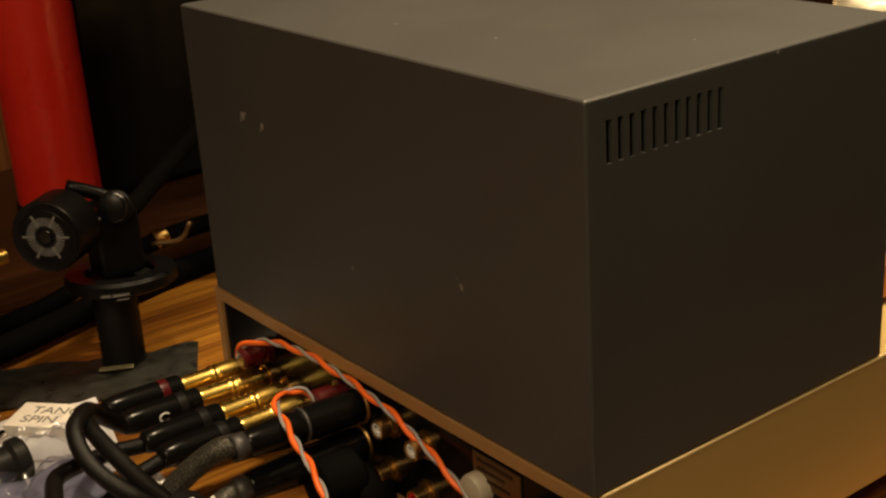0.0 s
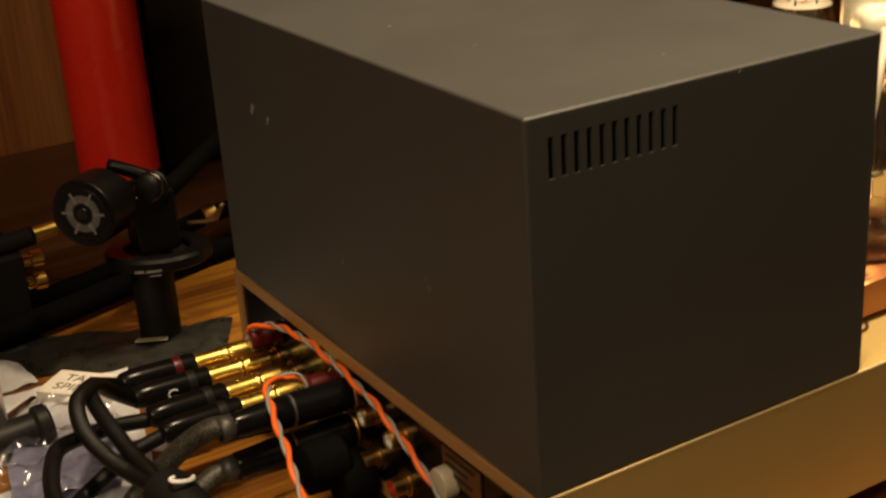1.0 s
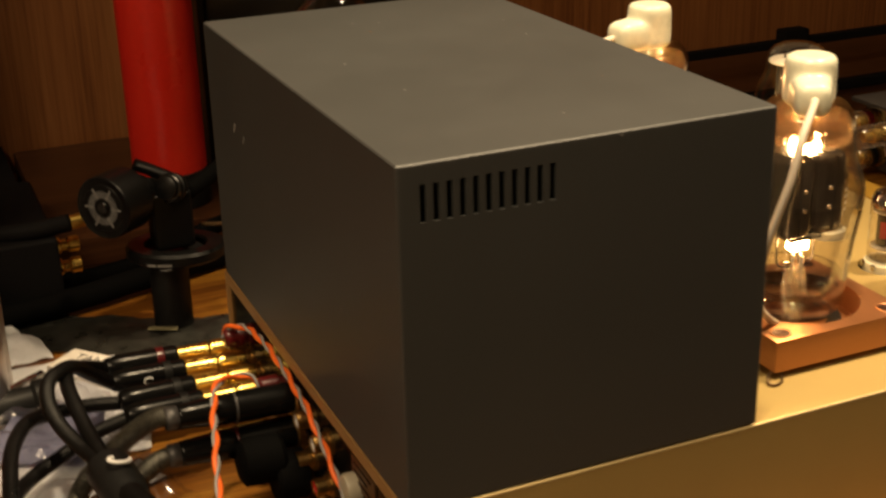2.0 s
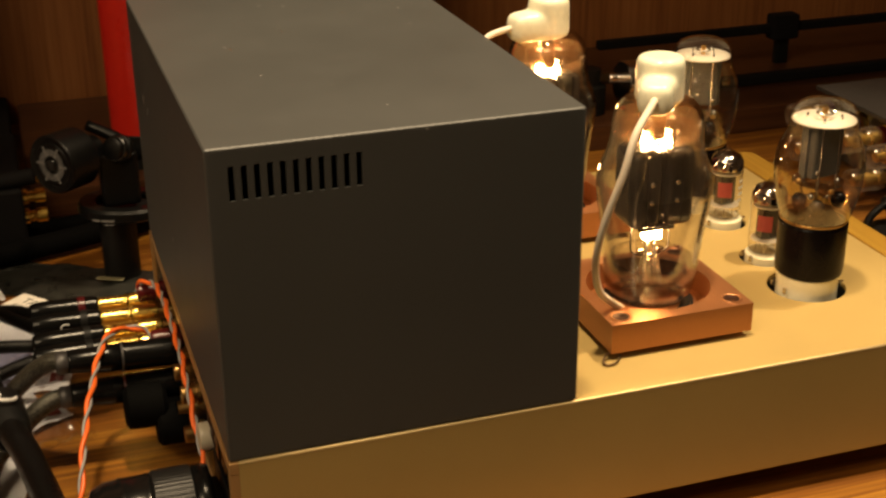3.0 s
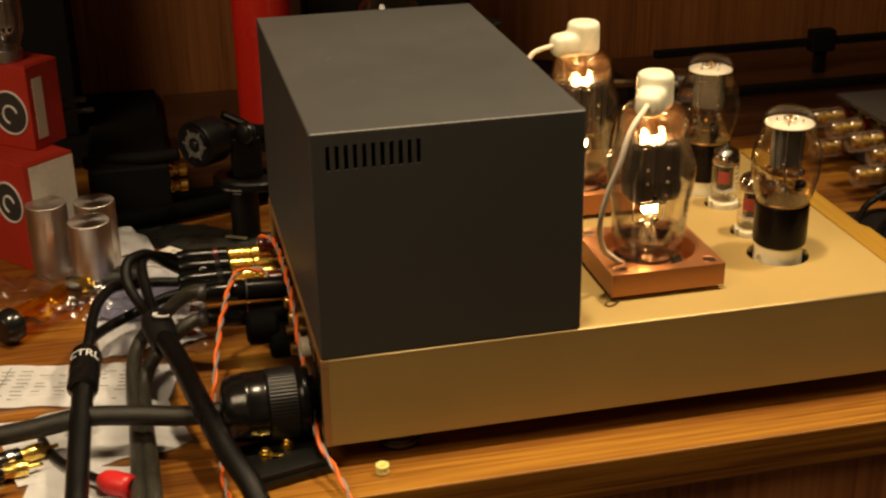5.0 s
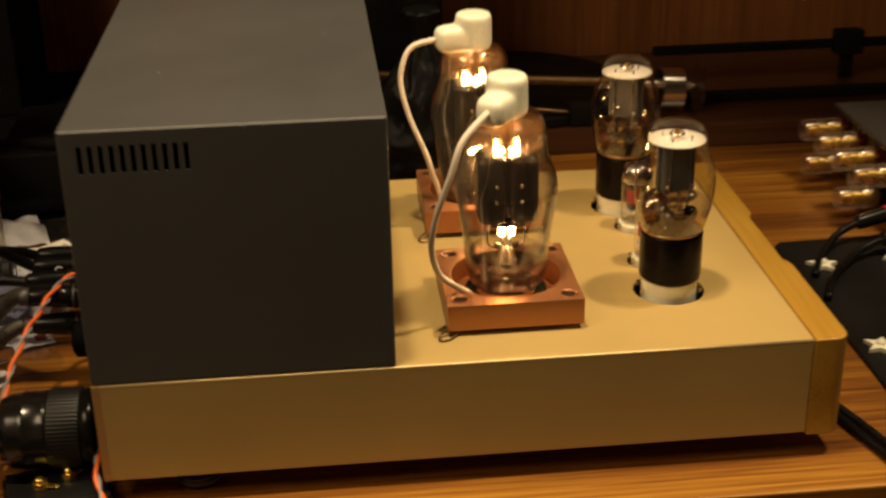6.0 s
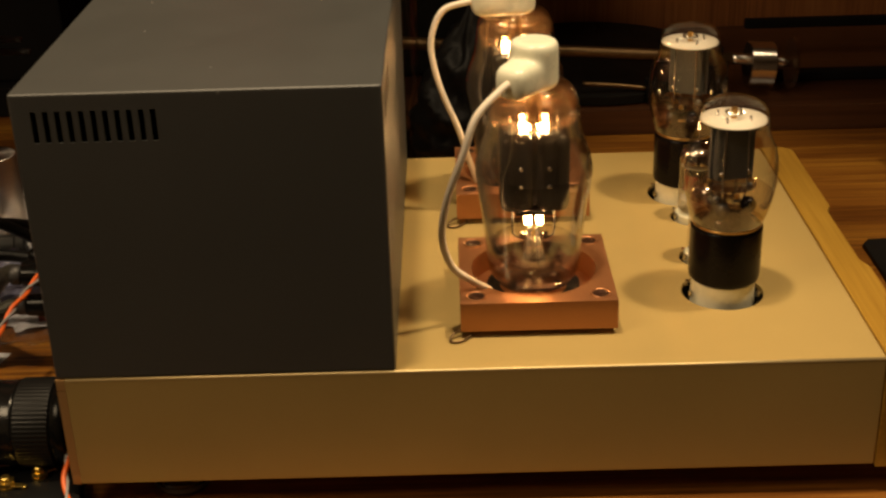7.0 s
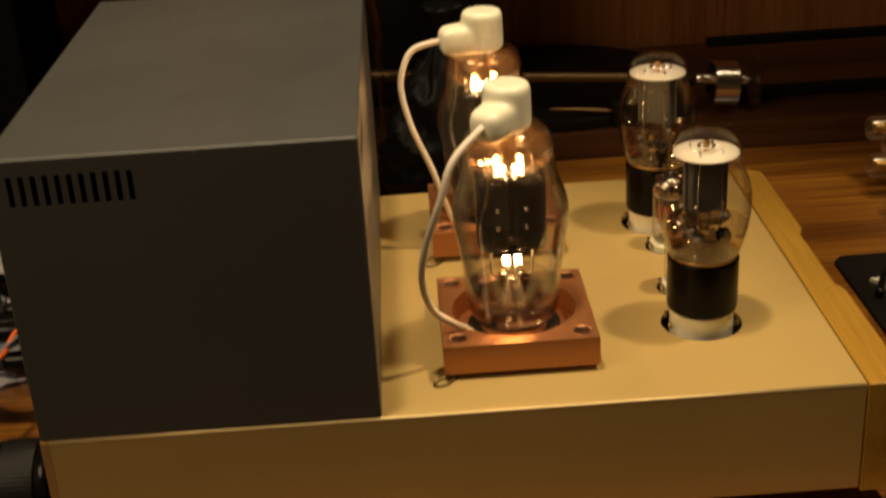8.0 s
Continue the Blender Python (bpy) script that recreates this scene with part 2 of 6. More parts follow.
PLASTER = surface("warm_plaster", (0.36, 0.29, 0.22), rough=0.8, grain=120, vary=0.06, stain=3, bump=0.1)
CARPET = surface("dark_floor", (0.07, 0.05, 0.035), rough=0.9, grain=200, vary=0.2, stain=3, bump=0.3)
FILAMENT = glow("hot_filament", (1.0, 0.58, 0.22), 140.0)
GLASS = thin_glass("clear_bulb_glass", (0.985, 0.965, 0.945), 1.55, 0.02, 2.0)
SMOKED = thin_glass("smoked_bulb_glass", (0.945, 0.925, 0.90), 1.58, 0.02, 2.2)
FLASH = getter_film("brown_getter_film", (0.93, 0.85, 0.76), (0.50, 0.33, 0.20), 0.20)
GETTER = surface("silver_getter", (0.55, 0.53, 0.52), rough=0.1, metal=1.0, grain=120, vary=0.3, bump=0.02)
POLY = thin_glass("clear_plastic_bag", (0.95, 0.95, 0.97), 1.35, 0.18)
STEM_GLASS = thin_glass("pressed_stem_glass", (0.93, 0.89, 0.84), 1.9, 0.06)
SCUFF = surface("pale_scuff", (0.20, 0.19, 0.18), rough=0.7, grain=900, vary=0.4, stain=300, bump=0.1)
DARK_RED = surface("dark_red_plastic", (0.07, 0.005, 0.006), rough=0.3, grain=300, vary=0.1, bump=0.02)
CREAM = surface("cream_plastic", (0.46, 0.42, 0.33), rough=0.35, grain=300, vary=0.06, bump=0.02)
MILKY = getter_film("milky_acrylic", (0.94, 0.90, 0.86), (0.84, 0.76, 0.68), 0.27)
PRESS = getter_film("pressed_lead_glass", (0.95, 0.92, 0.88), (0.88, 0.78, 0.66), 0.42)
AMBER = thin_glass("amber_acetate", (0.98, 0.74, 0.20), 1.5, 0.08)


def mesh_braid(name, low, high, scale):
    """Braided sleeve: two crossing helices along the cable."""
    m, nt, b = shader(name)
    nz = noise_node(nt, scale, 2, 0.5)
    r = ramp_node(nt, [(0.45, low), (0.70, high)])
    link(nt, nz, "Fac", r, "Fac")
    link(nt, r, "Color", b, "Base Color")
    b.inputs["Roughness"].default_value = 0.35
    b.inputs["Metallic"].default_value = 0.45
    bp = nt.nodes.new("ShaderNodeBump")
    bp.inputs["Strength"].default_value = 0.5
    bp.inputs["Distance"].default_value = 0.0006
    link(nt, nz, "Fac", bp, "Height")
    link(nt, bp, "Normal", b, "Normal")
    return m


BRAID = mesh_braid("grey_braided_sleeve", (0.010, 0.010, 0.008), (0.19, 0.18, 0.145), 2000)
DARK_BRAID = mesh_braid("dark_braided_sleeve", (0.018, 0.018, 0.016), (0.055, 0.053, 0.046), 1800)

# ---- mesh helpers ----
def part(name, bm, material, parent=None, label="", smooth=None):
    """Links a bmesh as one mesh object, under a thing or a part. smooth: the largest angle in degrees that is shaded round."""
    me = bpy.data.meshes.new(name)
    if smooth is not None:
        lim = radians(smooth)
        for f in bm.faces:
            f.smooth = True
        for e in bm.edges:
            if len(e.link_faces) == 2 and e.calc_face_angle(0) > lim:
                e.smooth = False
    areas = sorted(f.calc_area() for f in bm.faces)
    flat_sided = smooth is not None and areas[-1] > 6 * areas[len(areas) // 2]
    bm.to_mesh(me)
    bm.free()
    me.materials.append(material)
    ob = new(name, me)
    ob.parent = parent
    if flat_sided and name != "board":
        keep_flat = ob.modifiers.new("flat_sides", "WEIGHTED_NORMAL")
        keep_flat.keep_sharp = True
        keep_flat.weight = 100
    if label:
        tagged(ob, label)
    return ob


def thing(name, m, label, category, group="", kind=""):
    ob = new(name)
    ob.empty_display_size = 0.01
    ob.matrix_world = m
    return tagged(ob, label, category, group, kind)


def box(bm, x0, x1, y0, y1, z0, z1, bevel=0.0, seg=2):
    """Adds a bevelled box."""
    geo = bmesh.ops.create_cube(bm, size=1.0)["verts"]
    bmesh.ops.scale(bm, vec=(x1 - x0, y1 - y0, z1 - z0), verts=geo)
    bmesh.ops.translate(bm, vec=((x0 + x1) / 2, (y0 + y1) / 2, (z0 + z1) / 2), verts=geo)
    if bevel:
        edges = {e for v in geo for e in v.link_edges}
        bmesh.ops.bevel(bm, geom=list(edges), offset=bevel, segments=seg, profile=0.6, affect="EDGES")
    return bm


def cuboid(*a, bevel=0.0, seg=2):
    return box(bmesh.new(), *a, bevel=bevel, seg=seg)


def lathe(bm, profile, segs=40, m=None):
    """Turns a profile of (radius, height) about the z axis, then lays it at the pose m."""
    rings = []
    for r, z in profile:
        if r < 1e-6:
            rings.append([bm.verts.new((0, 0, z))])
        else:
            rings.append([bm.verts.new((r * math.cos(2 * math.pi * i / segs), r * math.sin(2 * math.pi * i / segs), z)) for i in range(segs)])
    for a, b in zip(rings, rings[1:]):
        for i in range(segs):
            j = (i + 1) % segs
            if len(a) == 1 and len(b) == 1:
                continue
            if len(a) == 1:
                bm.faces.new((a[0], b[j], b[i]))
            elif len(b) == 1:
                bm.faces.new((a[i], a[j], b[0]))
            else:
                bm.faces.new((a[i], a[j], b[j], b[i]))
    verts = [v for ring in rings for v in ring]
    if m is not None:
        bmesh.ops.transform(bm, matrix=m, verts=verts)
    return bm


def turned(profile, segs=40, m=None):
    return lathe(bmesh.new(), profile, segs, m)


def smooth_path(points, steps=8):
    """A Catmull-Rom line through the points."""
    p = [Vector(q) for q in points]
    p = [2 * p[0] - p[1]] + p + [2 * p[-1] - p[-2]]
    out = []
    for i in range(1, len(p) - 2):
        for k in range(steps):
            t = k / steps
            a, b, c, d = p[i - 1 : i + 3]
            out.append(0.5 * (2 * b + (c - a) * t + (2 * a - 5 * b + 4 * c - d) * t * t + (3 * b - a - 3 * c + d) * t**3))
    out.append(p[-2])
    return out


def frames_along(path):
    """For every point of a path two vectors across it, without twist."""
    out, ref = [], None
    for i, q in enumerate(path):
        d = (path[min(i + 1, len(path) - 1)] - path[max(i - 1, 0)]).normalized()
        if ref is None:
            ref = d.orthogonal().normalized()
        ref = (ref - d * ref.dot(d)).normalized()
        out.append((ref.copy(), d.cross(ref)))
    return out


def sweep(bm, path, radius, segs=12, closed=True):
    """A round cable along a path; radius is a number or a function of the share of the way."""
    fr = frames_along(path)
    rings = []
    for i, (q, (u, v)) in enumerate(zip(path, fr)):
        r = radius(i / (len(path) - 1)) if callable(radius) else radius
        rings.append([bm.verts.new(q + r * (math.cos(2 * math.pi * k / segs) * u + math.sin(2 * math.pi * k / segs) * v)) for k in range(segs)])
    for a, b in zip(rings, rings[1:]):
        for k in range(segs):
            j = (k + 1) % segs
            bm.faces.new((a[k], a[j], b[j], b[k]))
    if closed:
        bm.faces.new(rings[0][::-1])
        bm.faces.new(rings[-1])
    return bm


def cable(points, radius, segs=12, steps=8):
    return sweep(bmesh.new(), smooth_path(points, steps), radius, segs)


def aim(at, way):
    """The pose whose z axis runs along way."""
    return Matrix.Translation(at) @ Vector(way).to_track_quat("Z", "Y").to_matrix().to_4x4()


def slab(outline, z0, z1, bevel=0.0):
    """An upright prism over a closed outline of (x, y)."""
    bm = bmesh.new()
    face = bm.faces.new([bm.verts.new((x, y, z0)) for x, y in outline])
    face.normal_update()
    if face.normal.z > 0:
        face.normal_flip()
    top = bmesh.ops.extrude_face_region(bm, geom=[face])
    bmesh.ops.translate(bm, vec=(0, 0, z1 - z0), verts=[v for v in top["geom"] if isinstance(v, bmesh.types.BMVert)])
    bmesh.ops.recalc_face_normals(bm, faces=bm.faces)
    if bevel:
        rim = [e for e in bm.edges if abs(e.verts[0].co.z - z1) < 1e-6 and abs(e.verts[1].co.z - z1) < 1e-6]
        bmesh.ops.bevel(bm, geom=rim, offset=bevel, segments=3, profile=0.5, affect="EDGES")
    return bm


def pierced_plate(x0, x1, y0, y1, z0, z1, hole_x, hole_y, hole_r, segs=48):
    """A square plate with one round hole through it."""
    bm = bmesh.new()
    rim, edge = [], []
    for i in range(segs):
        a = 2 * math.pi * i / segs
        c, s = math.cos(a), math.sin(a)
        k = 1 / max(abs(c), abs(s))
        cx, cy, hx, hy = (x0 + x1) / 2, (y0 + y1) / 2, (x1 - x0) / 2, (y1 - y0) / 2
        rim.append((hole_x + hole_r * c, hole_y + hole_r * s))
        edge.append((cx + hx * c * k, cy + hy * s * k))
    rows = [[bm.verts.new((x, y, z)) for x, y in line] for line, z in ((edge, z0), (edge, z1), (rim, z1), (rim, z0))]
    for a, b in zip(rows, rows[1:] + rows[:1]):
        for i in range(segs):
            j = (i + 1) % segs
            bm.faces.new((a[i], a[j], b[j], b[i]))
    bmesh.ops.recalc_face_normals(bm, faces=bm.faces)
    return bm


def crumpled(x0, x1, y0, y1, z, height, n, seed, curl=0.0):
    """A thin sheet, creased and lying on something, with its corners lifted a little."""
    rnd = random.Random(seed)
    off = Vector((rnd.uniform(-9, 9), rnd.uniform(-9, 9), seed))
    bm = bmesh.new()
    grid = []
    for i in range(n + 1):
        row = []
        for j in range(n + 1):
            u, v = i / n, j / n
            x, y = x0 + (x1 - x0) * u, y0 + (y1 - y0) * v
            h = abs(noise.noise(Vector((x * 22, y * 22, 0)) + off)) + 0.5 * abs(noise.noise(Vector((x * 60, y * 60, 3)) + off))
            lift = curl * max(abs(u - 0.5), abs(v - 0.5)) ** 3 * 8
            wob = 0.006 * noise.noise(Vector((x * 30, y * 30, 7)) + off)
            row.append(bm.verts.new((x + wob * (1 if curl else 0.4), y + wob, z + height * h + lift)))
        grid.append(row)
    for i in range(n):
        for j in range(n):
            bm.faces.new((grid[i][j], grid[i + 1][j], grid[i + 1][j + 1], grid[i][j + 1]))
    bmesh.ops.solidify(bm, geom=bm.faces[:], thickness=0.0002)
    return bm


def lettering(name, text, size, material, parent, m, bend=0.0):
    """Words in the built-in font, turned into a mesh; bend wraps them round a barrel of that radius."""
    cu = bpy.data.curves.new(name, "FONT")
    cu.body, cu.size, cu.align_x, cu.align_y, cu.extrude = text, size, "CENTER", "CENTER", 0.0001
    tmp = bpy.data.objects.new(name, cu)
    me = bpy.data.meshes.new_from_object(tmp)
    bpy.data.objects.remove(tmp)
    bpy.data.curves.remove(cu)
    bm = bmesh.new()
    bm.from_mesh(me)
    bpy.data.meshes.remove(me)
    if bend:
        bmesh.ops.subdivide_edges(bm, edges=bm.edges[:], cuts=2)
        for v in bm.verts:
            a = v.co.x / bend
            v.co = Vector((math.sin(a) * (bend + v.co.z), v.co.y, math.cos(a) * (bend + v.co.z) - bend))
    bmesh.ops.transform(bm, matrix=m, verts=bm.verts[:])
    return part(name, bm, material, parent)

# ---- room ----
def setting(name, bm, material, label, category):
    return tagged(part(name, bm, material), label, category, kind="structure")


setting("wall_north", cuboid(-2.2, 2.8, 0.80, 0.90, -0.74, 1.9), VENEER, "dark brown wood veneer wall with vertical grain", "wall")
setting("wall_south", cuboid(-2.2, 2.8, -2.6, -2.5, -0.74, 1.9), PLASTER, "plain warm plaster wall", "wall")
setting("wall_west", cuboid(-2.3, -2.2, -2.6, 0.90, -0.74, 1.9), PLASTER, "plain warm plaster wall", "wall")
setting("wall_east", cuboid(2.8, 2.9, -2.6, 0.90, -0.74, 1.9), PLASTER, "plain warm plaster wall", "wall")
setting("floor", cuboid(-2.3, 2.9, -2.6, 0.90, -0.84, -0.74), CARPET, "dark carpeted floor", "floor")
setting("ceiling", cuboid(-2.3, 2.9, -2.6, 0.90, 1.9, 2.0), WHITE_CEILING, "plain white painted ceiling", "ceiling")

# ---- desk ----
desk = thing("desk", pose(0, 0, 0), "orange-brown oak desk with glossy worn boards", "desk")
edges_y = [-0.036, 0.035, 0.112, 0.184, 0.262, 0.338, 0.415, 0.492, 0.57, 0.65, 0.796]
for y0, y1 in zip(edges_y, edges_y[1:]):
    part("board", cuboid(-0.75, 1.35, y0 + 0.0002, y1 - 0.0002, -0.028, 0.0, bevel=0.0012 if y0 < -0.03 else 0.0004), OAK, desk)
part("front_rail", cuboid(-0.72, 1.32, -0.024, -0.004, -0.11, -0.0285, bevel=0.001), VENEER, desk)
for x in (-0.70, 1.26):
    for y in (0.0, 0.70):
        part("leg", cuboid(x, x + 0.06, y, y + 0.06, -0.74, -0.0285, bevel=0.002), VENEER, desk)

# ---- amplifier ----
LEN, DEEP, LOW, TOP, COVER_LEN, COVER_TOP = 0.4138, 0.2890, 0.0165, 0.0793, 0.170, 0.2282
amp = thing("tube_amplifier", pose(0, 0, 0), "champagne gold tube amplifier with grey transformer cover and wooden front", "amplifier")
ST_AT = [(0.3465, 0.0768), (0.3478, 0.2150)]
NOVAL_AT = [(0.3450, 0.1200), (0.3490, 0.1775)]


def holed_top(bm, holes, x0, x1, cuts):
    """Replaces the top face of a box by cells with round holes in them."""
    old = max((f for f in bm.faces if f.normal.z > 0.99), key=lambda f: f.calc_area())
    lo_x, hi_x = min(v.co.x for v in old.verts), max(v.co.x for v in old.verts)
    lo_y, hi_y = min(v.co.y for v in old.verts), max(v.co.y for v in old.verts)
    bm.faces.remove(old)
    spans = [(lo_x, x0, lo_y, hi_y), (x1, hi_x, lo_y, hi_y), (x0, x1, lo_y, cuts[0]), (x0, x1, cuts[-1], hi_y)]
    for a, b, c, d in spans:
        bm.faces.new([bm.verts.new((x, y, TOP)) for x, y in ((a, c), (b, c), (b, d), (a, d))])
    for (cx, cy, r), y0, y1 in zip(holes, cuts, cuts[1:]):
        angles = [2 * math.pi * k / 48 for k in range(48)] + [math.atan2(y - cy, x - cx) % (2 * math.pi) for x in (x0, x1) for y in (y0, y1)]
        ring = []
        for a in sorted(angles):
            c, s = math.cos(a), math.sin(a)
            reach = min(((x1 if c > 0 else x0) - cx) / c if abs(c) > 1e-6 else 9, ((y1 if s > 0 else y0) - cy) / s if abs(s) > 1e-6 else 9)
            ring.append([bm.verts.new((cx + d * c, cy + d * s, z)) for d, z in ((reach, TOP), (r, TOP), (r, TOP - 0.0025))])
        for p, q in zip(ring, ring[1:] + ring[:1]):
            bm.faces.new((p[0], q[0], q[1], p[1]))
            bm.faces.new((p[1], q[1], q[2], p[2]))
    bmesh.ops.remove_doubles(bm, verts=bm.verts[:], dist=0.00001)
    return bm


holes = [(*ST_AT[0], 0.0222), (*NOVAL_AT[0], 0.0148), (*NOVAL_AT[1], 0.0148), (*ST_AT[1], 0.0222)]
body = cuboid(0.004, LEN, 0, DEEP, LOW, TOP, bevel=0.0014, seg=3)
body.normal_update()
part("chassis", holed_top(body, holes, 0.3200, 0.3745, [0.050, 0.1020, 0.1480, 0.19255, 0.2410]), GOLD_PAINT, amp, "brushed champagne gold chassis", smooth=30)
# The highlight along the near top edge, added as a strip of paler gold.
part("edge_highlight", cable([(0.0050, 0.0010, TOP - 0.00095), (LEN * 0.5, 0.0010, TOP - 0.00095), (LEN - 0.0005, 0.0010, TOP - 0.00095)], 0.0011, 12, 2), HIGHLIGHT_GOLD, amp, "thin pale strip laid on as the chassis edge highlight", smooth=60)
rim = bmesh.new()
box(rim, 0, 0.0045, 0, DEEP, TOP - 0.0065, TOP - 0.0002, bevel=0.0006)
box(rim, 0, 0.0045, 0, DEEP, LOW, LOW + 0.006, bevel=0.0006)
box(rim, 0, 0.0045, 0, 0.005, LOW + 0.006, TOP - 0.0065, bevel=0.0005)
box(rim, 0, 0.0045, DEEP - 0.005, DEEP, LOW + 0.006, TOP - 0.0065, bevel=0.0005)
part("rear_rim", rim, RIM_GOLD, amp, "champagne gold rim round the rear panel", smooth=30)
part("rear_panel", cuboid(0.0018, 0.0043, 0.0055, DEEP - 0.0055, LOW + 0.0065, TOP - 0.007), PANEL_BLACK, amp, "glossy black rear panel")
part("rating_label", cuboid(0.0010, 0.0017, 0.043, 0.073, 0.055, 0.070, bevel=0.0003), DARK_BRONZE, amp, "small dull bronze rating label")
for k, w in enumerate((0.022, 0.017, 0.020)):
    part("label_line", cuboid(0.0005, 0.0009, 0.070 - w, 0.070, 0.0665 - 0.004 * k, 0.0677 - 0.004 * k), DARK_SCREW, amp)


def front_outline():
    """The wooden front from above: straight, with a shallow recess in its middle and rounded ends."""
    pts = [(LEN + 0.0004, DEEP + 0.0008), (LEN + 0.0004, -0.0008)]
    cx, r = 0.4262, 0.0092
    for k in range(9):
        a = -math.pi / 2 + math.pi / 2 * k / 8
        pts.append((cx + r * math.cos(a), -0.0008 + r + r * math.sin(a)))
    for k in range(9):
        pts.append((0.4354 - 0.0036 * (1 - math.cos(math.pi * k / 8)) / 2, 0.100 + 0.012 * k / 8))
    for k in range(9):
        pts.append((0.4318 + 0.0036 * (1 - math.cos(math.pi * k / 8)) / 2, 0.178 + 0.012 * k / 8))
    for k in range(9):
        a = math.pi / 2 * k / 8
        pts.append((cx + r * math.cos(a), DEEP + 0.0008 - r + r * math.sin(a)))
    return pts


part("wooden_front", slab(front_outline(), LOW - 0.001, TOP + 0.0006, bevel=0.0012), MAPLE, amp, "honey-coloured wooden front panel", smooth=35)

# transformer cover with ventilation slots
cov = bmesh.new()
box(cov, 0.0004, COVER_LEN, 0.0003, 0.2862, TOP + 0.0003, COVER_TOP, bevel=0.0016, seg=3)


def slot_row(bm, face_test, u_axis, u_list, width, z0, z1, depth):
    """Cuts upright slots into the flat face of a box, as deep recesses."""
    old = max((f for f in bm.faces if face_test(f)), key=lambda f: f.calc_area())
    n = old.normal.copy()
    lo = Vector([min(v.co[i] for v in old.verts) for i in range(3)])
    hi = Vector([max(v.co[i] for v in old.verts) for i in range(3)])
    bm.faces.remove(old)
    us = sorted([lo[u_axis], hi[u_axis]] + [u + s * width / 2 for u in u_list for s in (-1, 1)])
    zs = [lo.z, z0, z1, hi.z]
    grid = []
    for u in us:
        row = []
        for z in zs:
            c = lo.copy()
            c[u_axis], c.z = u, z
            row.append(bm.verts.new(c))
        grid.append(row)
    holes = []
    for i in range(len(us) - 1):
        for j in range(3):
            f = bm.faces.new((grid[i][j], grid[i + 1][j], grid[i + 1][j + 1], grid[i][j + 1]))
            f.normal_update()
            if f.normal.dot(n) < 0:
                f.normal_flip()
            if j == 1 and i % 2 == 1:
                holes.append(f)
    for f in holes:
        g = bmesh.ops.extrude_face_region(bm, geom=[f])
        bmesh.ops.translate(bm, vec=-n * depth, verts=[v for v in g["geom"] if isinstance(v, bmesh.types.BMVert)])
        bmesh.ops.delete(bm, geom=[e for e in g["geom"] if isinstance(e, bmesh.types.BMFace)], context="FACES_ONLY")
        if f.is_valid:
            bm.faces.remove(f)


slot_row(cov, lambda f: f.normal.y < -0.99, 0, [0.0111 + 0.00545 * k for k in range(11)], 0.0026, 0.2044, 0.2196, 0.0016)
slot_row(cov, lambda f: f.normal.x > 0.99, 1, [0.0125 + 0.0055 * k for k in range(11)], 0.0026, 0.2044, 0.2196, 0.0016)
cover = part("transformer_cover", cov, GREY_COAT, amp, "dark grey powder-coated steel cover with slots", smooth=30)
flecks = random.Random(12)


def fleck(at, way, size):
    """A pale chip in the paint, uneven in outline."""
    pts = [(size * flecks.uniform(0.35, 1.0) * math.cos(a), size * flecks.uniform(0.35, 1.0) * math.sin(a)) for a in (2 * math.pi * k / 9 for k in range(9))]
    bm = slab(pts, 0.0, 0.00012)
    bmesh.ops.transform(bm, matrix=aim(at, way), verts=bm.verts)
    part("scuff", bm, SCUFF, cover)


for y, z, r in ((0.2345, 0.1815, 0.0030), (0.2365, 0.1790, 0.0014), (0.2320, 0.1830, 0.0012), (0.2170, 0.1795, 0.0026), (0.2190, 0.1775, 0.0011), (0.0720, 0.1420, 0.0020), (0.0750, 0.1450, 0.0008), (0.150, 0.128, 0.0014)):
    fleck((0.0003, y, z), (-1, 0, 0), r)
for k in range(16):
    fleck((flecks.uniform(0.02, 0.15), flecks.uniform(0.02, 0.27), COVER_TOP), (0, 0, 1), flecks.uniform(0.0003, 0.0008))
fleck((0.096, 0.0002, 0.2262), (0, -1, 0), 0.0009)

for x, y in ((0.052, 0.024), (0.052, 0.262), (0.360, 0.060), (0.360, 0.235)):
    foot = part("foot", turned([(0, 0.0), (0.0135, 0.0), (0.0150, 0.002), (0.0150, 0.0075), (0.0128, 0.009), (0.0128, LOW), (0, LOW)], 32, Matrix.Translation((x, y, 0))), BLACK_GLOSS, amp, "round black rubber foot", smooth=30)
    part("foot_ring", turned([(0.0151, 0.0025), (0.0156, 0.003), (0.0156, 0.0048), (0.0151, 0.0053)], 32, Matrix.Translation((x, y, 0))), DULL_STEEL, foot, smooth=40)


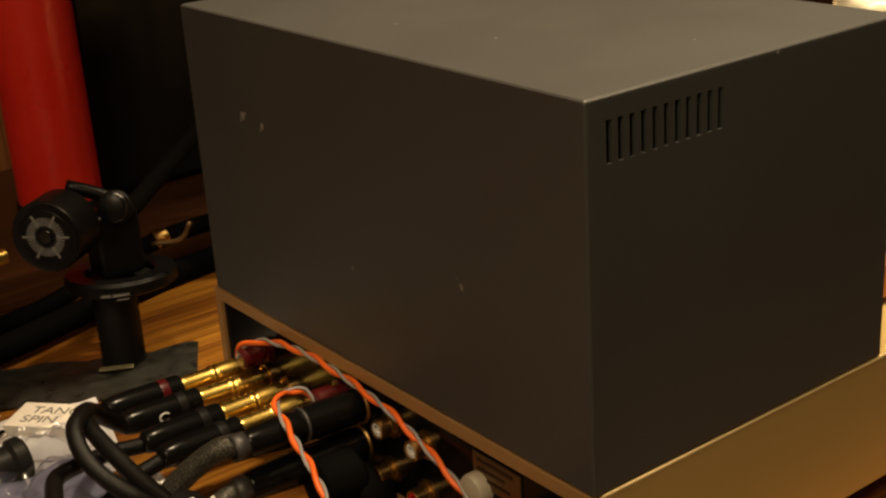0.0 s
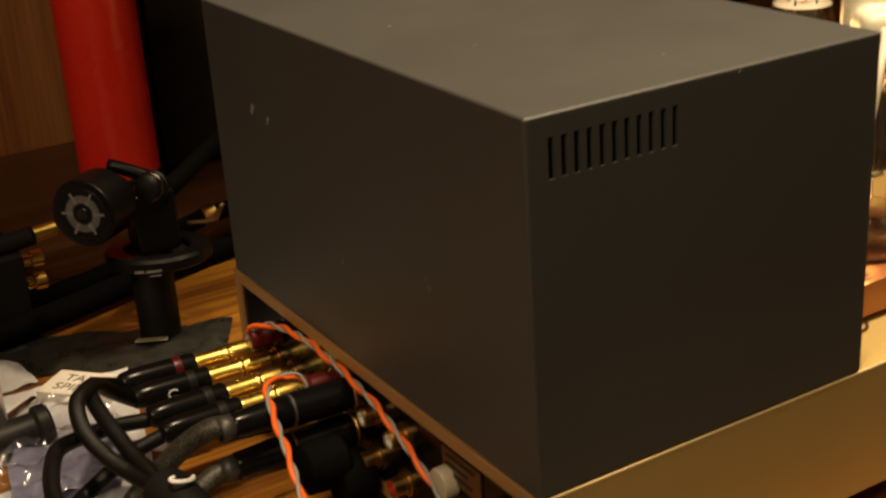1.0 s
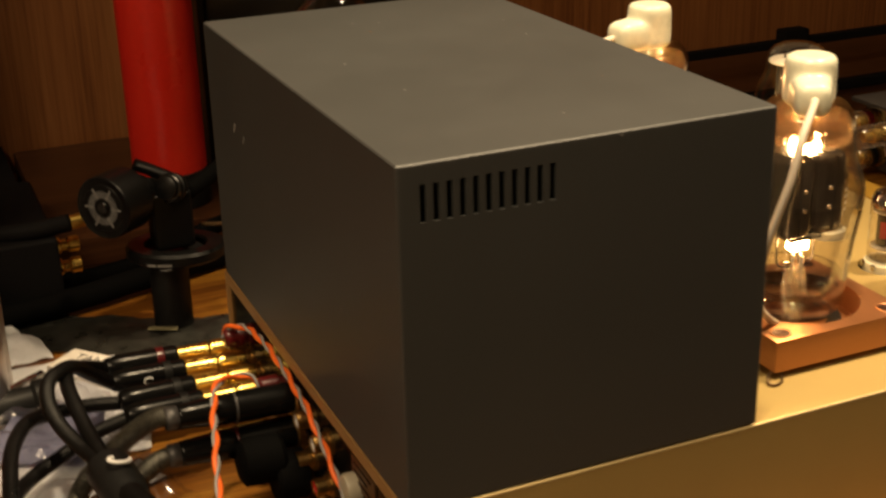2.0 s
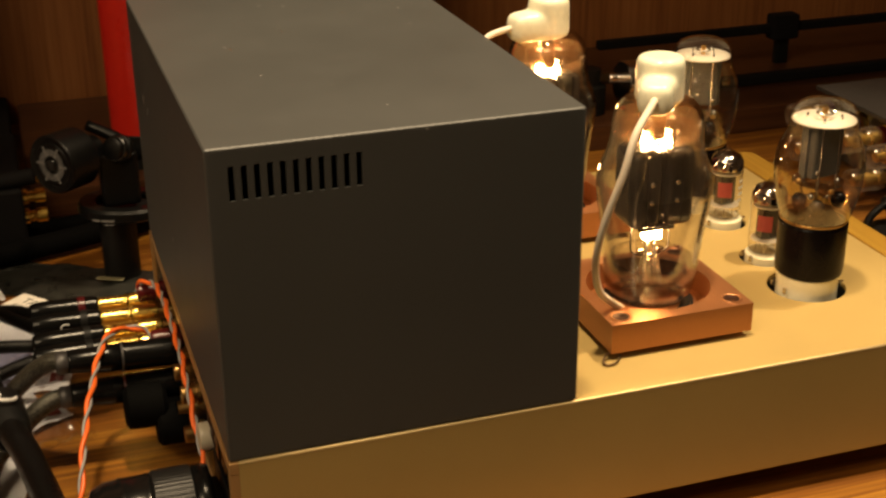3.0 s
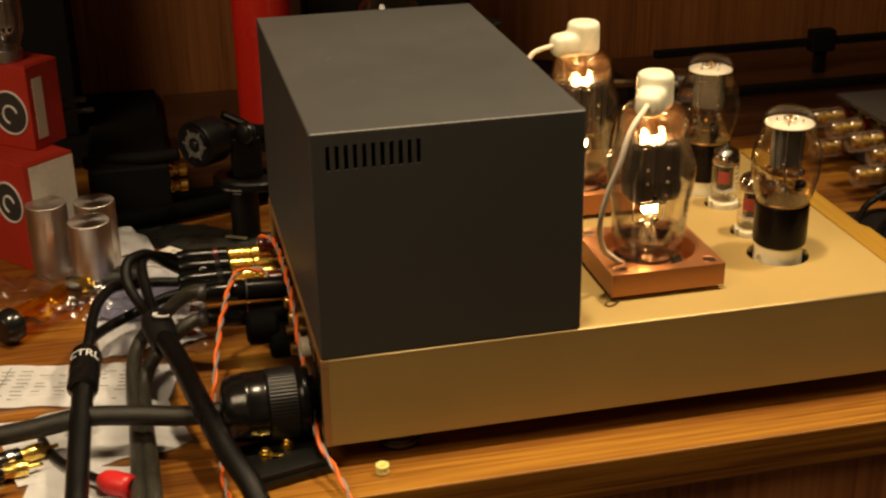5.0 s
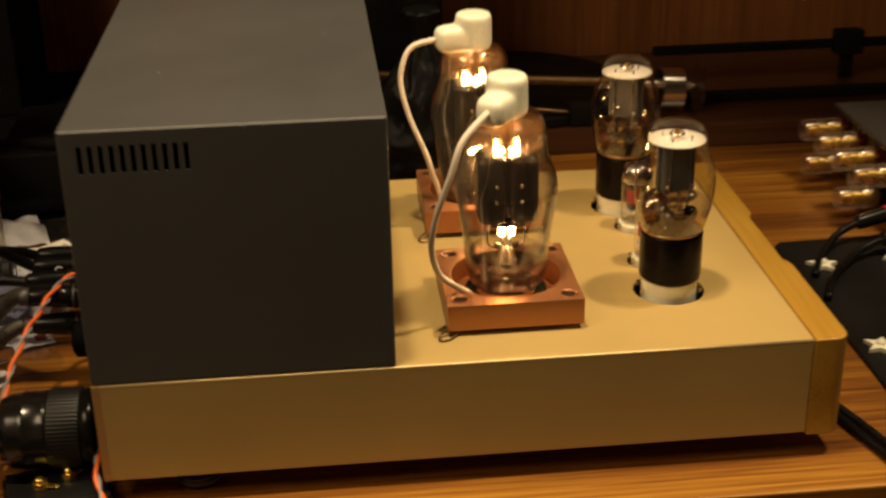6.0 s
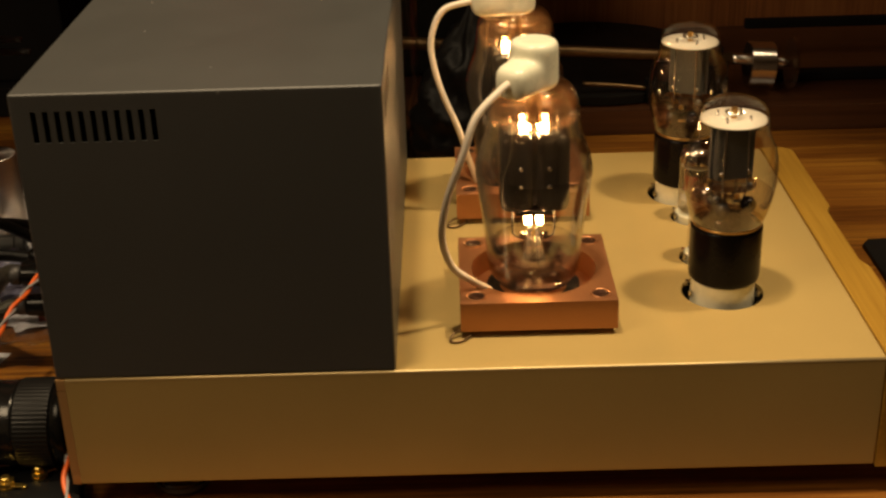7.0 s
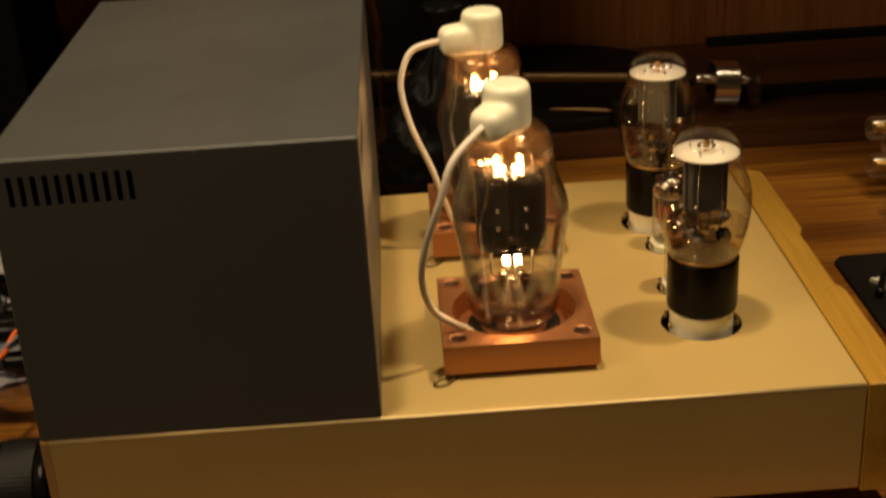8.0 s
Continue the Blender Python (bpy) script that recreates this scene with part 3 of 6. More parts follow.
def socket_plate(x0, x1, y0, y1):
    """A thick copper-coloured plate on short pillars, with the big tube's round opening."""
    z0, z1, cx, cy = 0.0831, 0.0992, (x0 + x1) / 2, (y0 + y1) / 2
    plate = part("socket_plate", pierced_plate(x0, x1, y0, y1, z0, z1, cx - 0.0005, cy + 0.0005, 0.0335), COPPER, amp, "thick copper-anodised socket plate", smooth=20)
    part("socket_floor", turned([(0.0238, 0.0862), (0.0334, 0.0862), (0.0334, 0.0838), (0.0238, 0.0838)], 48, Matrix.Translation((cx - 0.0005, cy + 0.0005, 0))), COPPER, plate, smooth=30)
    part("socket_wall", turned([(0.0237, 0.0840), (0.0250, 0.0840), (0.0250, 0.0900), (0.0237, 0.0903)], 48, Matrix.Translation((cx - 0.0005, cy + 0.0005, 0))), BLACK_MATT, plate, "dark socket rim", smooth=30)
    part("socket_well", turned([(0.0236, 0.0903), (0.0235, 0.0880), (0, 0.0880)], 40, Matrix.Translation((cx - 0.0005, cy + 0.0005, 0))), COPPER, plate, smooth=30)
    # Black ring painting in the dark of the gap round the bulb.
    part("gap_shade", turned([(0.0180, 0.0890), (0.0222, 0.0900), (0.0236, 0.0904)], 40, Matrix.Translation((cx - 0.0005, cy + 0.0005, 0))), BLACK_MATT, plate, smooth=30)
    for dx, dy in ((-1, -1), (1, -1), (-1, 1), (1, 1)):
        px, py = cx + dx * 0.0322, cy + dy * 0.0322
        part("screw_bore", turned([(0.0056, z1 + 0.0001), (0.0052, z1 + 0.0006), (0.0046, z1 + 0.0005), (0.0043, z1 + 0.0002)], 24, Matrix.Translation((px, py, 0))), COPPER, plate, smooth=60)
        part("screw", turned([(0, z1 + 0.0001), (0.0017, z1 + 0.0001), (0.0019, z1 + 0.00025), (0.0043, z1 + 0.0002), (0.0044, z1 - 0.001)], 24, Matrix.Translation((px, py, 0))), DARK_SCREW, plate, smooth=40)
        part("pillar", turned([(0.004, TOP), (0.004, z0)], 16, Matrix.Translation((px, py, 0))), CHROME, plate)
    for dx in (-0.0215, 0.0215):
        part("wire_hole", turned([(0, 0.0867), (0.0042, 0.0867), (0.0044, 0.0863)], 20, Matrix.Translation((cx + dx * 0.98, cy - 0.0205, 0))), BLACK_MATT, plate)
    return cx, cy


TUBE_A = socket_plate(0.2028, 0.2839, 0.0316, 0.1127)
TUBE_B = socket_plate(0.2028, 0.2839, 0.1745, 0.2556)


for y0 in (0.0316, 0.1745):
    part("ground_wire", cable([(0.2050, y0 + 0.004, 0.0825), (0.2000, y0 + 0.001, 0.0822), (0.1972, y0 - 0.003, 0.0808), (0.1990, y0 - 0.0055, 0.0803), (0.2040, y0 - 0.0040, 0.0803), (0.2090, y0 + 0.002, 0.0805)], 0.0007, 10), DARK_BRONZE, amp, "thin dark wire under the plate", smooth=60)


def small_socket(x, y, r_hole, r_ring, rise, label):
    well = part("socket_hole", turned([(r_hole + 0.0004, TOP - 0.0024), (r_hole + 0.0004, TOP - 0.020), (0, TOP - 0.020)], 40, Matrix.Translation((x, y, 0))), BLACK_MATT, amp)
    part("ceramic_socket", turned([(0, TOP + rise), (r_ring * 0.95, TOP + rise), (r_ring, TOP + rise - 0.0008), (r_ring, TOP - 0.0150), (0, TOP - 0.0150)], 40, Matrix.Translation((x, y, 0))), CERAMIC, well, label, smooth=35)
    for a in (200, 335, 20, 160):
        part("clip", cuboid(-0.0012, 0.0012, -0.0006, 0.0012, 0, 0.0035, bevel=0.0003), CHROME, well).matrix_local = pose(x, y, TOP + 0.0006, 0, 0, 0) @ pose(0, 0, 0, 0, 0, a + 90) @ pose(0, -(r_ring + r_hole) / 2, 0)


for x, y in ST_AT:
    small_socket(x, y, 0.0222, 0.0173, 0.0101, "white ceramic tube socket")
for x, y in NOVAL_AT:
    small_socket(x, y, 0.0148, 0.0118, 0.004, "white ceramic tube socket")

# rear jacks
PLUG_Y = [0.2625, 0.2430, 0.2225, 0.2040]
PLUG_Z = 0.0425


def rca_jack(y, z, inner, label):
    jack = part("rca_jack", turned([(0.0066, 0), (0.0066, 0.0018), (0.0052, 0.002), (0.0052, 0.0035), (0.0046, 0.0037), (0.0046, 0.0091), (0.0042, 0.0095), (0.0036, 0.0093), (0.0034, 0.005), (0, 0.005)], 28, aim((0.0018, y, z), (-1, 0, 0))), JACK_GOLD, amp, label, smooth=35)
    part("insulator", turned([(0.0034, 0.0060), (0.0034, 0.0089), (0.0021, 0.0089), (0.0021, 0.0055)], 20, aim((0.0018, y, z), (-1, 0, 0))), inner, jack, smooth=35)


for y, z, inner in ((0.131, 0.0590, WHITE_INK), (0.1055, 0.0590, WHITE_INK), (0.134, 0.0345, RED_PLASTIC), (0.1065, 0.0345, RED_PLASTIC)):
    rca_jack(y, z, inner, "gold-plated phono jack")
for y in PLUG_Y:
    rca_jack(y, PLUG_Z, WHITE_INK, "gold-plated phono jack")
for y, z in ((0.2400, 0.0585), (0.1700, 0.0605)):
    post = part("ground_post", turned([(0.0062, 0), (0.0062, 0.003), (0.0045, 0.0035), (0.0045, 0.006), (0.0058, 0.0065), (0.0058, 0.0155), (0.0045, 0.0168), (0, 0.0168)], 24, aim((0.0018, y, z), (-1, 0, 0))), DARK_RED, amp, "dark red earth terminal", smooth=35)
part("fuse_cap", turned([(0.0074, 0), (0.0074, 0.0045), (0.0068, 0.0062), (0.0030, 0.0070), (0, 0.0070)], 28, aim((0.0018, 0.0690, 0.0540), (-1, 0, 0))), CREAM, amp, "cream round fuse cap", smooth=35)
part("mains_inlet", cuboid(0.0008, 0.0017, 0.010, 0.060, 0.0235, 0.052, bevel=0.0003), BLACK_MATT, amp, "black mains inlet")

# ---- tubes ----
def power_tube(x, y):
    z = 0.0800
    t = thing("power_tube", pose(x, y, z), "glowing clear glass power tube with grey plate standing in copper plate", "vacuum tube", "power tubes")
    wall = [(0.0, 0.0108), (0.0110, 0.0108), (0.0160, 0.0114), (0.0198, 0.0134), (0.0224, 0.0166), (0.0241, 0.0210), (0.0251, 0.0270), (0.0258, 0.0360), (0.0270, 0.0480), (0.0286, 0.0600), (0.0299, 0.0690), (0.0305, 0.0755), (0.0304, 0.0800), (0.0295, 0.0848), (0.0280, 0.0892),
            (0.0262, 0.0935), (0.0248, 0.0985), (0.0240, 0.1045), (0.0236, 0.1100), (0.0228, 0.1150), (0.0210, 0.1195), (0.0180, 0.1228), (0.0125, 0.1248), (0.0072, 0.1255), (0.0, 0.1257)]
    inner = [(max(r - 0.0009, 0.0), z + (0.0008 if z < 0.06 else -0.0006)) for r, z in wall]
    part("bulb", turned(wall, 56), GLASS, t, "clear glass bulb", smooth=60)
    part("inner_wall", turned(inner, 56), GLASS, t, smooth=60)
    part("glass_dish", turned([(0.0174, 0.0125), (0.0160, 0.0150), (0.0128, 0.0182), (0.0085, 0.0205), (0.0050, 0.0216), (0.0, 0.0220)], 40), GLASS, t, smooth=60)
    part("glass_bowl", turned([(0.0062, 0.0205), (0.0112, 0.0213), (0.0165, 0.0240), (0.0200, 0.0285), (0.0218, 0.0340), (0.0225, 0.0352), (0.0229, 0.0342), (0.0208, 0.0280), (0.0170, 0.0233), (0.0114, 0.0207)], 40), GLASS, t, "flared glass bowl round the stem", smooth=60)
    press = bmesh.new()
    box(press, -0.0062, 0.0062, -0.0030, 0.0030, 0.0200, 0.0375, bevel=0.0028, seg=4)
    for v in press.verts:
        k = (v.co.z - 0.020) / 0.0175
        v.co.x *= 1.15 - 0.45 * k
        v.co.y *= 1.5 - 0.7 * k
    part("glass_press", press, PRESS, t, "pressed glass stem", smooth=60)
    part("exhaust_tip", turned([(0.0, 0.0126), (0.0030, 0.0132), (0.0032, 0.0200), (0.0045, 0.0250), (0.0030, 0.0300), (0.0, 0.0310)], 16), STEM_GLASS, t, smooth=60)
    body = bmesh.new()
    box(body, -0.0165, 0.0165, -0.0105, 0.0105, 0.0590, 0.0975, bevel=0.0040, seg=4)
    part("grid_core", body, GREY_PLATE, t, smooth=35)
    for sx in (-1, 1):
        half = box(bmesh.new(), sx * 0.0093 - 0.0088, sx * 0.0093 + 0.0088, -0.0128, 0.0128, 0.0560, 0.0988, bevel=0.0062, seg=6)
        part("plate", half, GREY_PLATE, t, "dark grey carbonised plate", smooth=35)
    for sx in (-1, 1):
        part("plate_fin", cuboid(sx * 0.0100 - 0.0006, sx * 0.0100 + 0.0006, -0.0140, 0.0140, 0.0590, 0.0970, bevel=0.0004), GREY_PLATE, t, smooth=35)
    part("plate_skirt", cuboid(-0.0100, 0.0100, -0.0070, 0.0070, 0.0525, 0.0562, bevel=0.0008), GREY_PLATE, t, smooth=35)
    part("upper_mica", turned([(0.0036, 0.1090), (0.0200, 0.1090), (0.0203, 0.1092), (0.0200, 0.1094), (0.0036, 0.1094)], 36), GLASS, t, smooth=30)
    part("getter", turned([(0.0, 0.1216), (0.0125, 0.1203), (0.0192, 0.1168), (0.0216, 0.1112), (0.0224, 0.1050)], 36), FLASH, t, "smoky brown getter film under the dome", smooth=60)
    for sx in (-1, 1):
        part("filament", cuboid(sx * 0.0046 - 0.0028, sx * 0.0046 + 0.0028, -0.0036, 0.0036, 0.0990, 0.1008, bevel=0.0005), FILAMENT, t, "white-hot filament")
        part("filament", cuboid(sx * 0.0060 - 0.0014, sx * 0.0060 + 0.0014, -0.0026, 0.0026, 0.1009, 0.1058, bevel=0.0004), FILAMENT, t, "white-hot filament")
        part("filament", cuboid(sx * 0.0030 - 0.0017, sx * 0.0030 + 0.0017, -0.0030, 0.0030, 0.0458, 0.0522, bevel=0.0005), FILAMENT, t, "white-hot filament")
        # Four glints on each plate face, made as small added chrome domes.
        for face in (-1, 1):
            for zz in (0.0712, 0.0812):
                part("glint_dome", turned([(0.0014, 0.0), (0.0012, 0.0006), (0.0007, 0.0009), (0, 0.0010)], 14, aim((sx * 0.0074, face * 0.01275, zz), (0, face, 0))), CHROME, t, "tiny chrome dome added as a glint", smooth=70)
        part("support_wire", cable([(sx * 0.0125, 0, 0.1092), (sx * 0.0125, 0.0006, 0.0985)], 0.0006, 8, 2), SILVER_PLATE, t, smooth=60)
        part("lead_wire", cable([(sx * 0.0020, 0.001, 0.0300), (sx * 0.0024, 0.001, 0.0480)], 0.0008, 8, 3), CHROME, t, smooth=60)
        part("base_wire", cable([(sx * 0.0034, 0, 0.0360), (sx * 0.0105, 0.001, 0.0385), (sx * 0.0112, 0.0015, 0.0470), (sx * 0.0112, 0.002, 0.0575)], 0.0005, 8, 4), GREY_PLATE, t, smooth=60)
        part("base_wire", cable([(sx * 0.0028, -0.001, 0.0300), (sx * 0.0042, -0.003, 0.0230), (sx * 0.0055, -0.005, 0.0170)], 0.0007, 8, 4), CHROME, t, smooth=60)
        part("stem_clip", cuboid(sx * 0.0055 - 0.0022, sx * 0.0055 + 0.0022, -0.0012, 0.0012, 0.0378, 0.0400, bevel=0.0004), CHROME, t)
    part("centre_rod", turned([(0, 0.1022), (0.0040, 0.1022), (0.0042, 0.1030), (0.0042, 0.1225), (0.0030, 0.1240), (0, 0.1240)], 20), DARK_BRONZE, t, smooth=50)
    for k in range(4):
        a = 0.5 + math.pi / 2 * k
        part("stem_wire", cable([(0.0030 * math.cos(a), 0.0022 * math.sin(a), 0.0440), (0.0038 * math.cos(a), 0.0024 * math.sin(a), 0.0330), (0.0050 * math.cos(a), 0.0030 * math.sin(a), 0.0225)], 0.0006, 8, 4), SILVER_PLATE, t, smooth=60)
    return t


tube_a = power_tube(TUBE_A[0] - 0.0004, TUBE_A[1])
copy_thing(tube_a, pose(TUBE_B[0] - 0.0025, TUBE_B[1] - 0.001, 0.0800, 0, 0, 18))


def cap_lead(x, y, z, way, points):
    """A white ceramic top connector with a side spout and its white lead."""
    t = thing("tube_cap_connector", pose(x, y, z), "white ceramic tube cap connector with white lead", "connector", "tube cap connectors")
    w = Vector((way[0], way[1], 0)).normalized()
    body = turned([(0.0, 0.0242), (0.0098, 0.0242), (0.0117, 0.0232), (0.0125, 0.0210), (0.0127, 0.0040), (0.0124, 0.0010), (0.0112, 0.0), (0.0, 0.0)][::-1], 40)
    spout = box(bmesh.new(), -0.004, 0.0268, -0.0106, 0.0106, -0.0012, 0.0168, bevel=0.0072, seg=6)
    for v in spout.verts:
        k = max(0.0, v.co.x - 0.003) / 0.0228
        v.co.y *= 1 - 0.20 * k
        v.co.z = -0.0012 + (v.co.z + 0.0012) * (1 - 0.05 * k)
    bmesh.ops.transform(spout, matrix=Matrix.Rotation(math.atan2(w.y, w.x), 4, "Z"), verts=spout.verts)
    joined = bpy.data.meshes.new("spout")
    spout.to_mesh(joined)
    spout.free()
    body.from_mesh(joined)
    bpy.data.meshes.remove(joined)
    cap = part("cap", body, CERAMIC, t, "moulded white ceramic cap with a side spout", smooth=180)
    cap.modifiers.clear()
    fuse = cap.modifiers.new("fuse", "REMESH")
    fuse.mode, fuse.voxel_size, fuse.use_smooth_shade = "VOXEL", 0.0007, True
    soften = cap.modifiers.new("soften", "SMOOTH")
    soften.factor, soften.iterations = 0.5, 45
    tip = w * 0.0257 + Vector((0, 0, 0.0074))
    part("lead_hole", turned([(0, 0.0004), (0.0026, 0.0004), (0.0028, 0.0)], 20, aim(tip + w * 0.0002, w)), OLD_BRASS, t)
    start = [tip - w * 0.004, tip + w * 0.004]
    local = [Vector(p) - Vector((x, y, z)) for p in points]
    part("lead", cable(start + local, 0.0019, 14, 8), SILICONE, t, smooth=60)
    return t


cap_lead(TUBE_A[0] - 0.0004, TUBE_A[1], 0.2018, (-0.55, -0.83), [(0.2130, 0.0370, 0.1985), (0.2060, 0.0340, 0.1800), (0.1975, 0.0345, 0.1560), (0.1945, 0.0370, 0.1350), (0.1990, 0.0420, 0.1160), (0.2090, 0.0480, 0.1045), (0.2165, 0.0510, 0.0985), (0.2205, 0.0525, 0.0940)])
cap_lead(TUBE_B[0] - 0.0025, TUBE_B[1] - 0.001, 0.2018, (-0.98, -0.18), [(0.1985, 0.2060, 0.2060), (0.1920, 0.2030, 0.1960), (0.1900, 0.2000, 0.1820), (0.1950, 0.1960, 0.1600), (0.2050, 0.1940, 0.1350), (0.2110, 0.1940, 0.1150), (0.2160, 0.1945, 0.0995), (0.2205, 0.1945, 0.0940)])


def octal_tube(x, y, turn):
    z = TOP + 0.0080
    t = thing("rectifier_tube", pose(x, y, z, 0, 0, turn), "shouldered glass tube with black base in white socket", "vacuum tube", "shouldered tubes")
    part("base", turned([(0, 0.0022), (0.0178, 0.0022), (0.0188, 0.003), (0.0192, 0.006), (0.0192, 0.0320), (0.0188, 0.0333), (0.0178, 0.0337)], 44), BAKELITE, t, "glossy black bakelite base", smooth=35)
    part("bulb", turned([(0.0180, 0.0330), (0.0190, 0.0360), (0.0210, 0.0420), (0.0230, 0.0500), (0.0241, 0.0580), (0.0245, 0.0650), (0.0241, 0.0715), (0.0228, 0.0770), (0.0208, 0.0810), (0.0193, 0.0840), (0.0187, 0.0870),
                         (0.0186, 0.0910), (0.0184, 0.0940), (0.0175, 0.0972), (0.0152, 0.1002), (0.0112, 0.1022), (0.0060, 0.1032), (0.0, 0.1035)], 52), SMOKED, t, "smoky glass bulb", smooth=60)
    part("cement_ring", turned([(0.0179, 0.0338), (0.0187, 0.0345), (0.0192, 0.0360), (0.0185, 0.0352)], 44), OLD_BRASS, t, smooth=50)
    part("getter_flash", turned([(0.0184, 0.0352), (0.0203, 0.0410), (0.0222, 0.0480), (0.0230, 0.0520)], 40), FLASH, t, "brown getter film low in the bulb", smooth=60)
    part("top_mica", turned([(0.0, 0.0915), (0.0171, 0.0915), (0.0173, 0.0919), (0.0171, 0.0923), (0.0, 0.0923)], 40), MICA, t, "white mica disc", smooth=30)
    part("lower_mica", turned([(0.0, 0.0560), (0.0140, 0.0560), (0.0142, 0.0564), (0.0140, 0.0568), (0.0, 0.0568)], 36), SMOKED, t, smooth=30)
    part("plate", cuboid(-0.0105, 0.0105, -0.0062, 0.0062, 0.0600, 0.0912, bevel=0.0022, seg=3), OCTAL_PLATE, t, "grey metal plate", smooth=35)
    part("plate_rib", cuboid(-0.0120, 0.0120, -0.0012, 0.0012, 0.0600, 0.0890, bevel=0.0004), OCTAL_PLATE, t)
    for sx in (-1, 1):
        # Glints low on the plate, again shaped as added chrome domes.
        for face in (-1, 1):
            part("glint_dome", turned([(0.0015, 0.0), (0.0012, 0.0007), (0, 0.0011)], 12, aim((sx * 0.0075, face * 0.0062, 0.0640), (0, face, 0))), CHROME, t, "tiny chrome dome added as a glint", smooth=70)
    part("glass_stem", turned([(0.0150, 0.0345), (0.0100, 0.0400), (0.0060, 0.0470), (0.0, 0.0475)], 24), SMOKED, t, smooth=60)
    for k in range(4):
        a = math.pi / 4 + math.pi / 2 * k
        c, s = math.cos(a), math.sin(a)
        part("support_rod", cable([(0.0030 * c, 0.0030 * s, 0.046), (0.0090 * c, 0.0090 * s, 0.0530), (0.0090 * c, 0.0090 * s, 0.0950)], 0.0006, 8, 5), CHROME, t, smooth=60)
    for k in range(6):
        a = 0.5 + math.pi / 3 * k
        part("spring_clip", turned([(0, -0.0018), (0.0013, -0.0012), (0.0018, 0.0), (0.0013, 0.0012), (0, 0.0018)], 12, Matrix.Translation((0.0105 * math.cos(a), 0.0105 * math.sin(a), 0.0500 + 0.003 * (k % 3)))), SILVER_PLATE if k % 2 else OLD_BRASS, t, smooth=60)
    for k, (a, r, zz) in enumerate(((4.0, 0.0105, 0.0440), (5.3, 0.0120, 0.0470), (2.2, 0.0090, 0.0430))):
        part("insulator_bead", turned([(0, -0.0040), (0.0030, -0.0036), (0.0042, -0.0010), (0.0042, 0.0016), (0.0026, 0.0040), (0, 0.0042)], 16, Matrix.Translation((r * math.cos(a), r * math.sin(a), zz))), GREY_PLATE if k != 1 else BAKELITE, t, smooth=60)
    ring = [Vector((0.0042 * math.cos(a), 0.0042 * math.sin(a), 0.0955)) for a in (2 * math.pi * k / 16 for k in range(17))]
    part("getter_ring", sweep(bmesh.new(), ring, 0.0007, 8), CHROME, t, smooth=60)
    part("getter_post", cuboid(-0.0015, 0.0015, -0.001, 0.001, 0.0923, 0.0985, bevel=0.0003), OLD_BRASS, t)
    return t


octal = octal_tube(*ST_AT[0], 12)
copy_thing(octal, pose(*ST_AT[1], TOP + 0.0080, 0, 0, -28))


def noval_tube(x, y):
    z = TOP + 0.0038
    t = thing("small_signal_tube", pose(x, y, z), "small glass tube with red printing in white socket", "vacuum tube", "small tubes")
    part("bulb", turned([(0.0, 0.0005), (0.0085, 0.0005), (0.0103, 0.0025), (0.0106, 0.0060), (0.0106, 0.0350), (0.0102, 0.0385), (0.0086, 0.0415), (0.0055, 0.0433), (0.0024, 0.0442), (0.0014, 0.0465), (0.0, 0.0475)], 36), GLASS, t, "small glass bulb", smooth=60)
    part("getter_flash", turned([(0.0101, 0.0330), (0.0100, 0.0372), (0.0085, 0.0408), (0.0054, 0.0426), (0.0020, 0.0434), (0.0, 0.0435)], 36), GETTER, t, "silvery getter mirror", smooth=60)
    part("plate", cuboid(-0.0058, 0.0058, -0.0034, 0.0034, 0.0095, 0.0290, bevel=0.001), GREY_PLATE, t, smooth=35)
    for zz in (0.0085, 0.0300):
        part("mica", turned([(0.0, zz), (0.0092, zz), (0.0093, zz + 0.0003), (0.0092, zz + 0.0006), (0.0, zz + 0.0006)], 28), MICA, t)
    label = bmesh.new()
    rows = []
    for k in range(9):
        a = math.radians(205 + 6 * k)
        rows.append([label.verts.new((0.01075 * math.cos(a), 0.01075 * math.sin(a), zz)) for zz in (0.0165, 0.0265)])
    for a, b in zip(rows, rows[1:]):
        label.faces.new((a[0], b[0], b[1], a[1]))
    part("printed_mark", label, RED_INK, t, "red printed mark")
    for k in range(4):
        bar = bmesh.new()
        a0 = math.radians(278 + 3 * (k % 2))
        rr = [[bar.verts.new((0.01078 * math.cos(a0 + 0.09 * i), 0.01078 * math.sin(a0 + 0.09 * i), 0.0130 + 0.0042 * k + dz)) for dz in (0, 0.0018)] for i in range(5 + k % 3)]
        for a, b in zip(rr, rr[1:]):
            bar.faces.new((a[0], b[0], b[1], a[1]))
        part("printed_line", bar, WHITE_INK, t)
    for k in range(5):
        a = 0.3 + 2 * math.pi * k / 5
        part("pin_wire", cable([(0.0060 * math.cos(a), 0.0060 * math.sin(a), 0.001), (0.0045 * math.cos(a), 0.0045 * math.sin(a), 0.009)], 0.0004, 6, 2), CHROME, t)
    return t


noval = noval_tube(*NOVAL_AT[0])
copy_thing(noval, pose(*NOVAL_AT[1], TOP + 0.0038, 0, 0, 10))

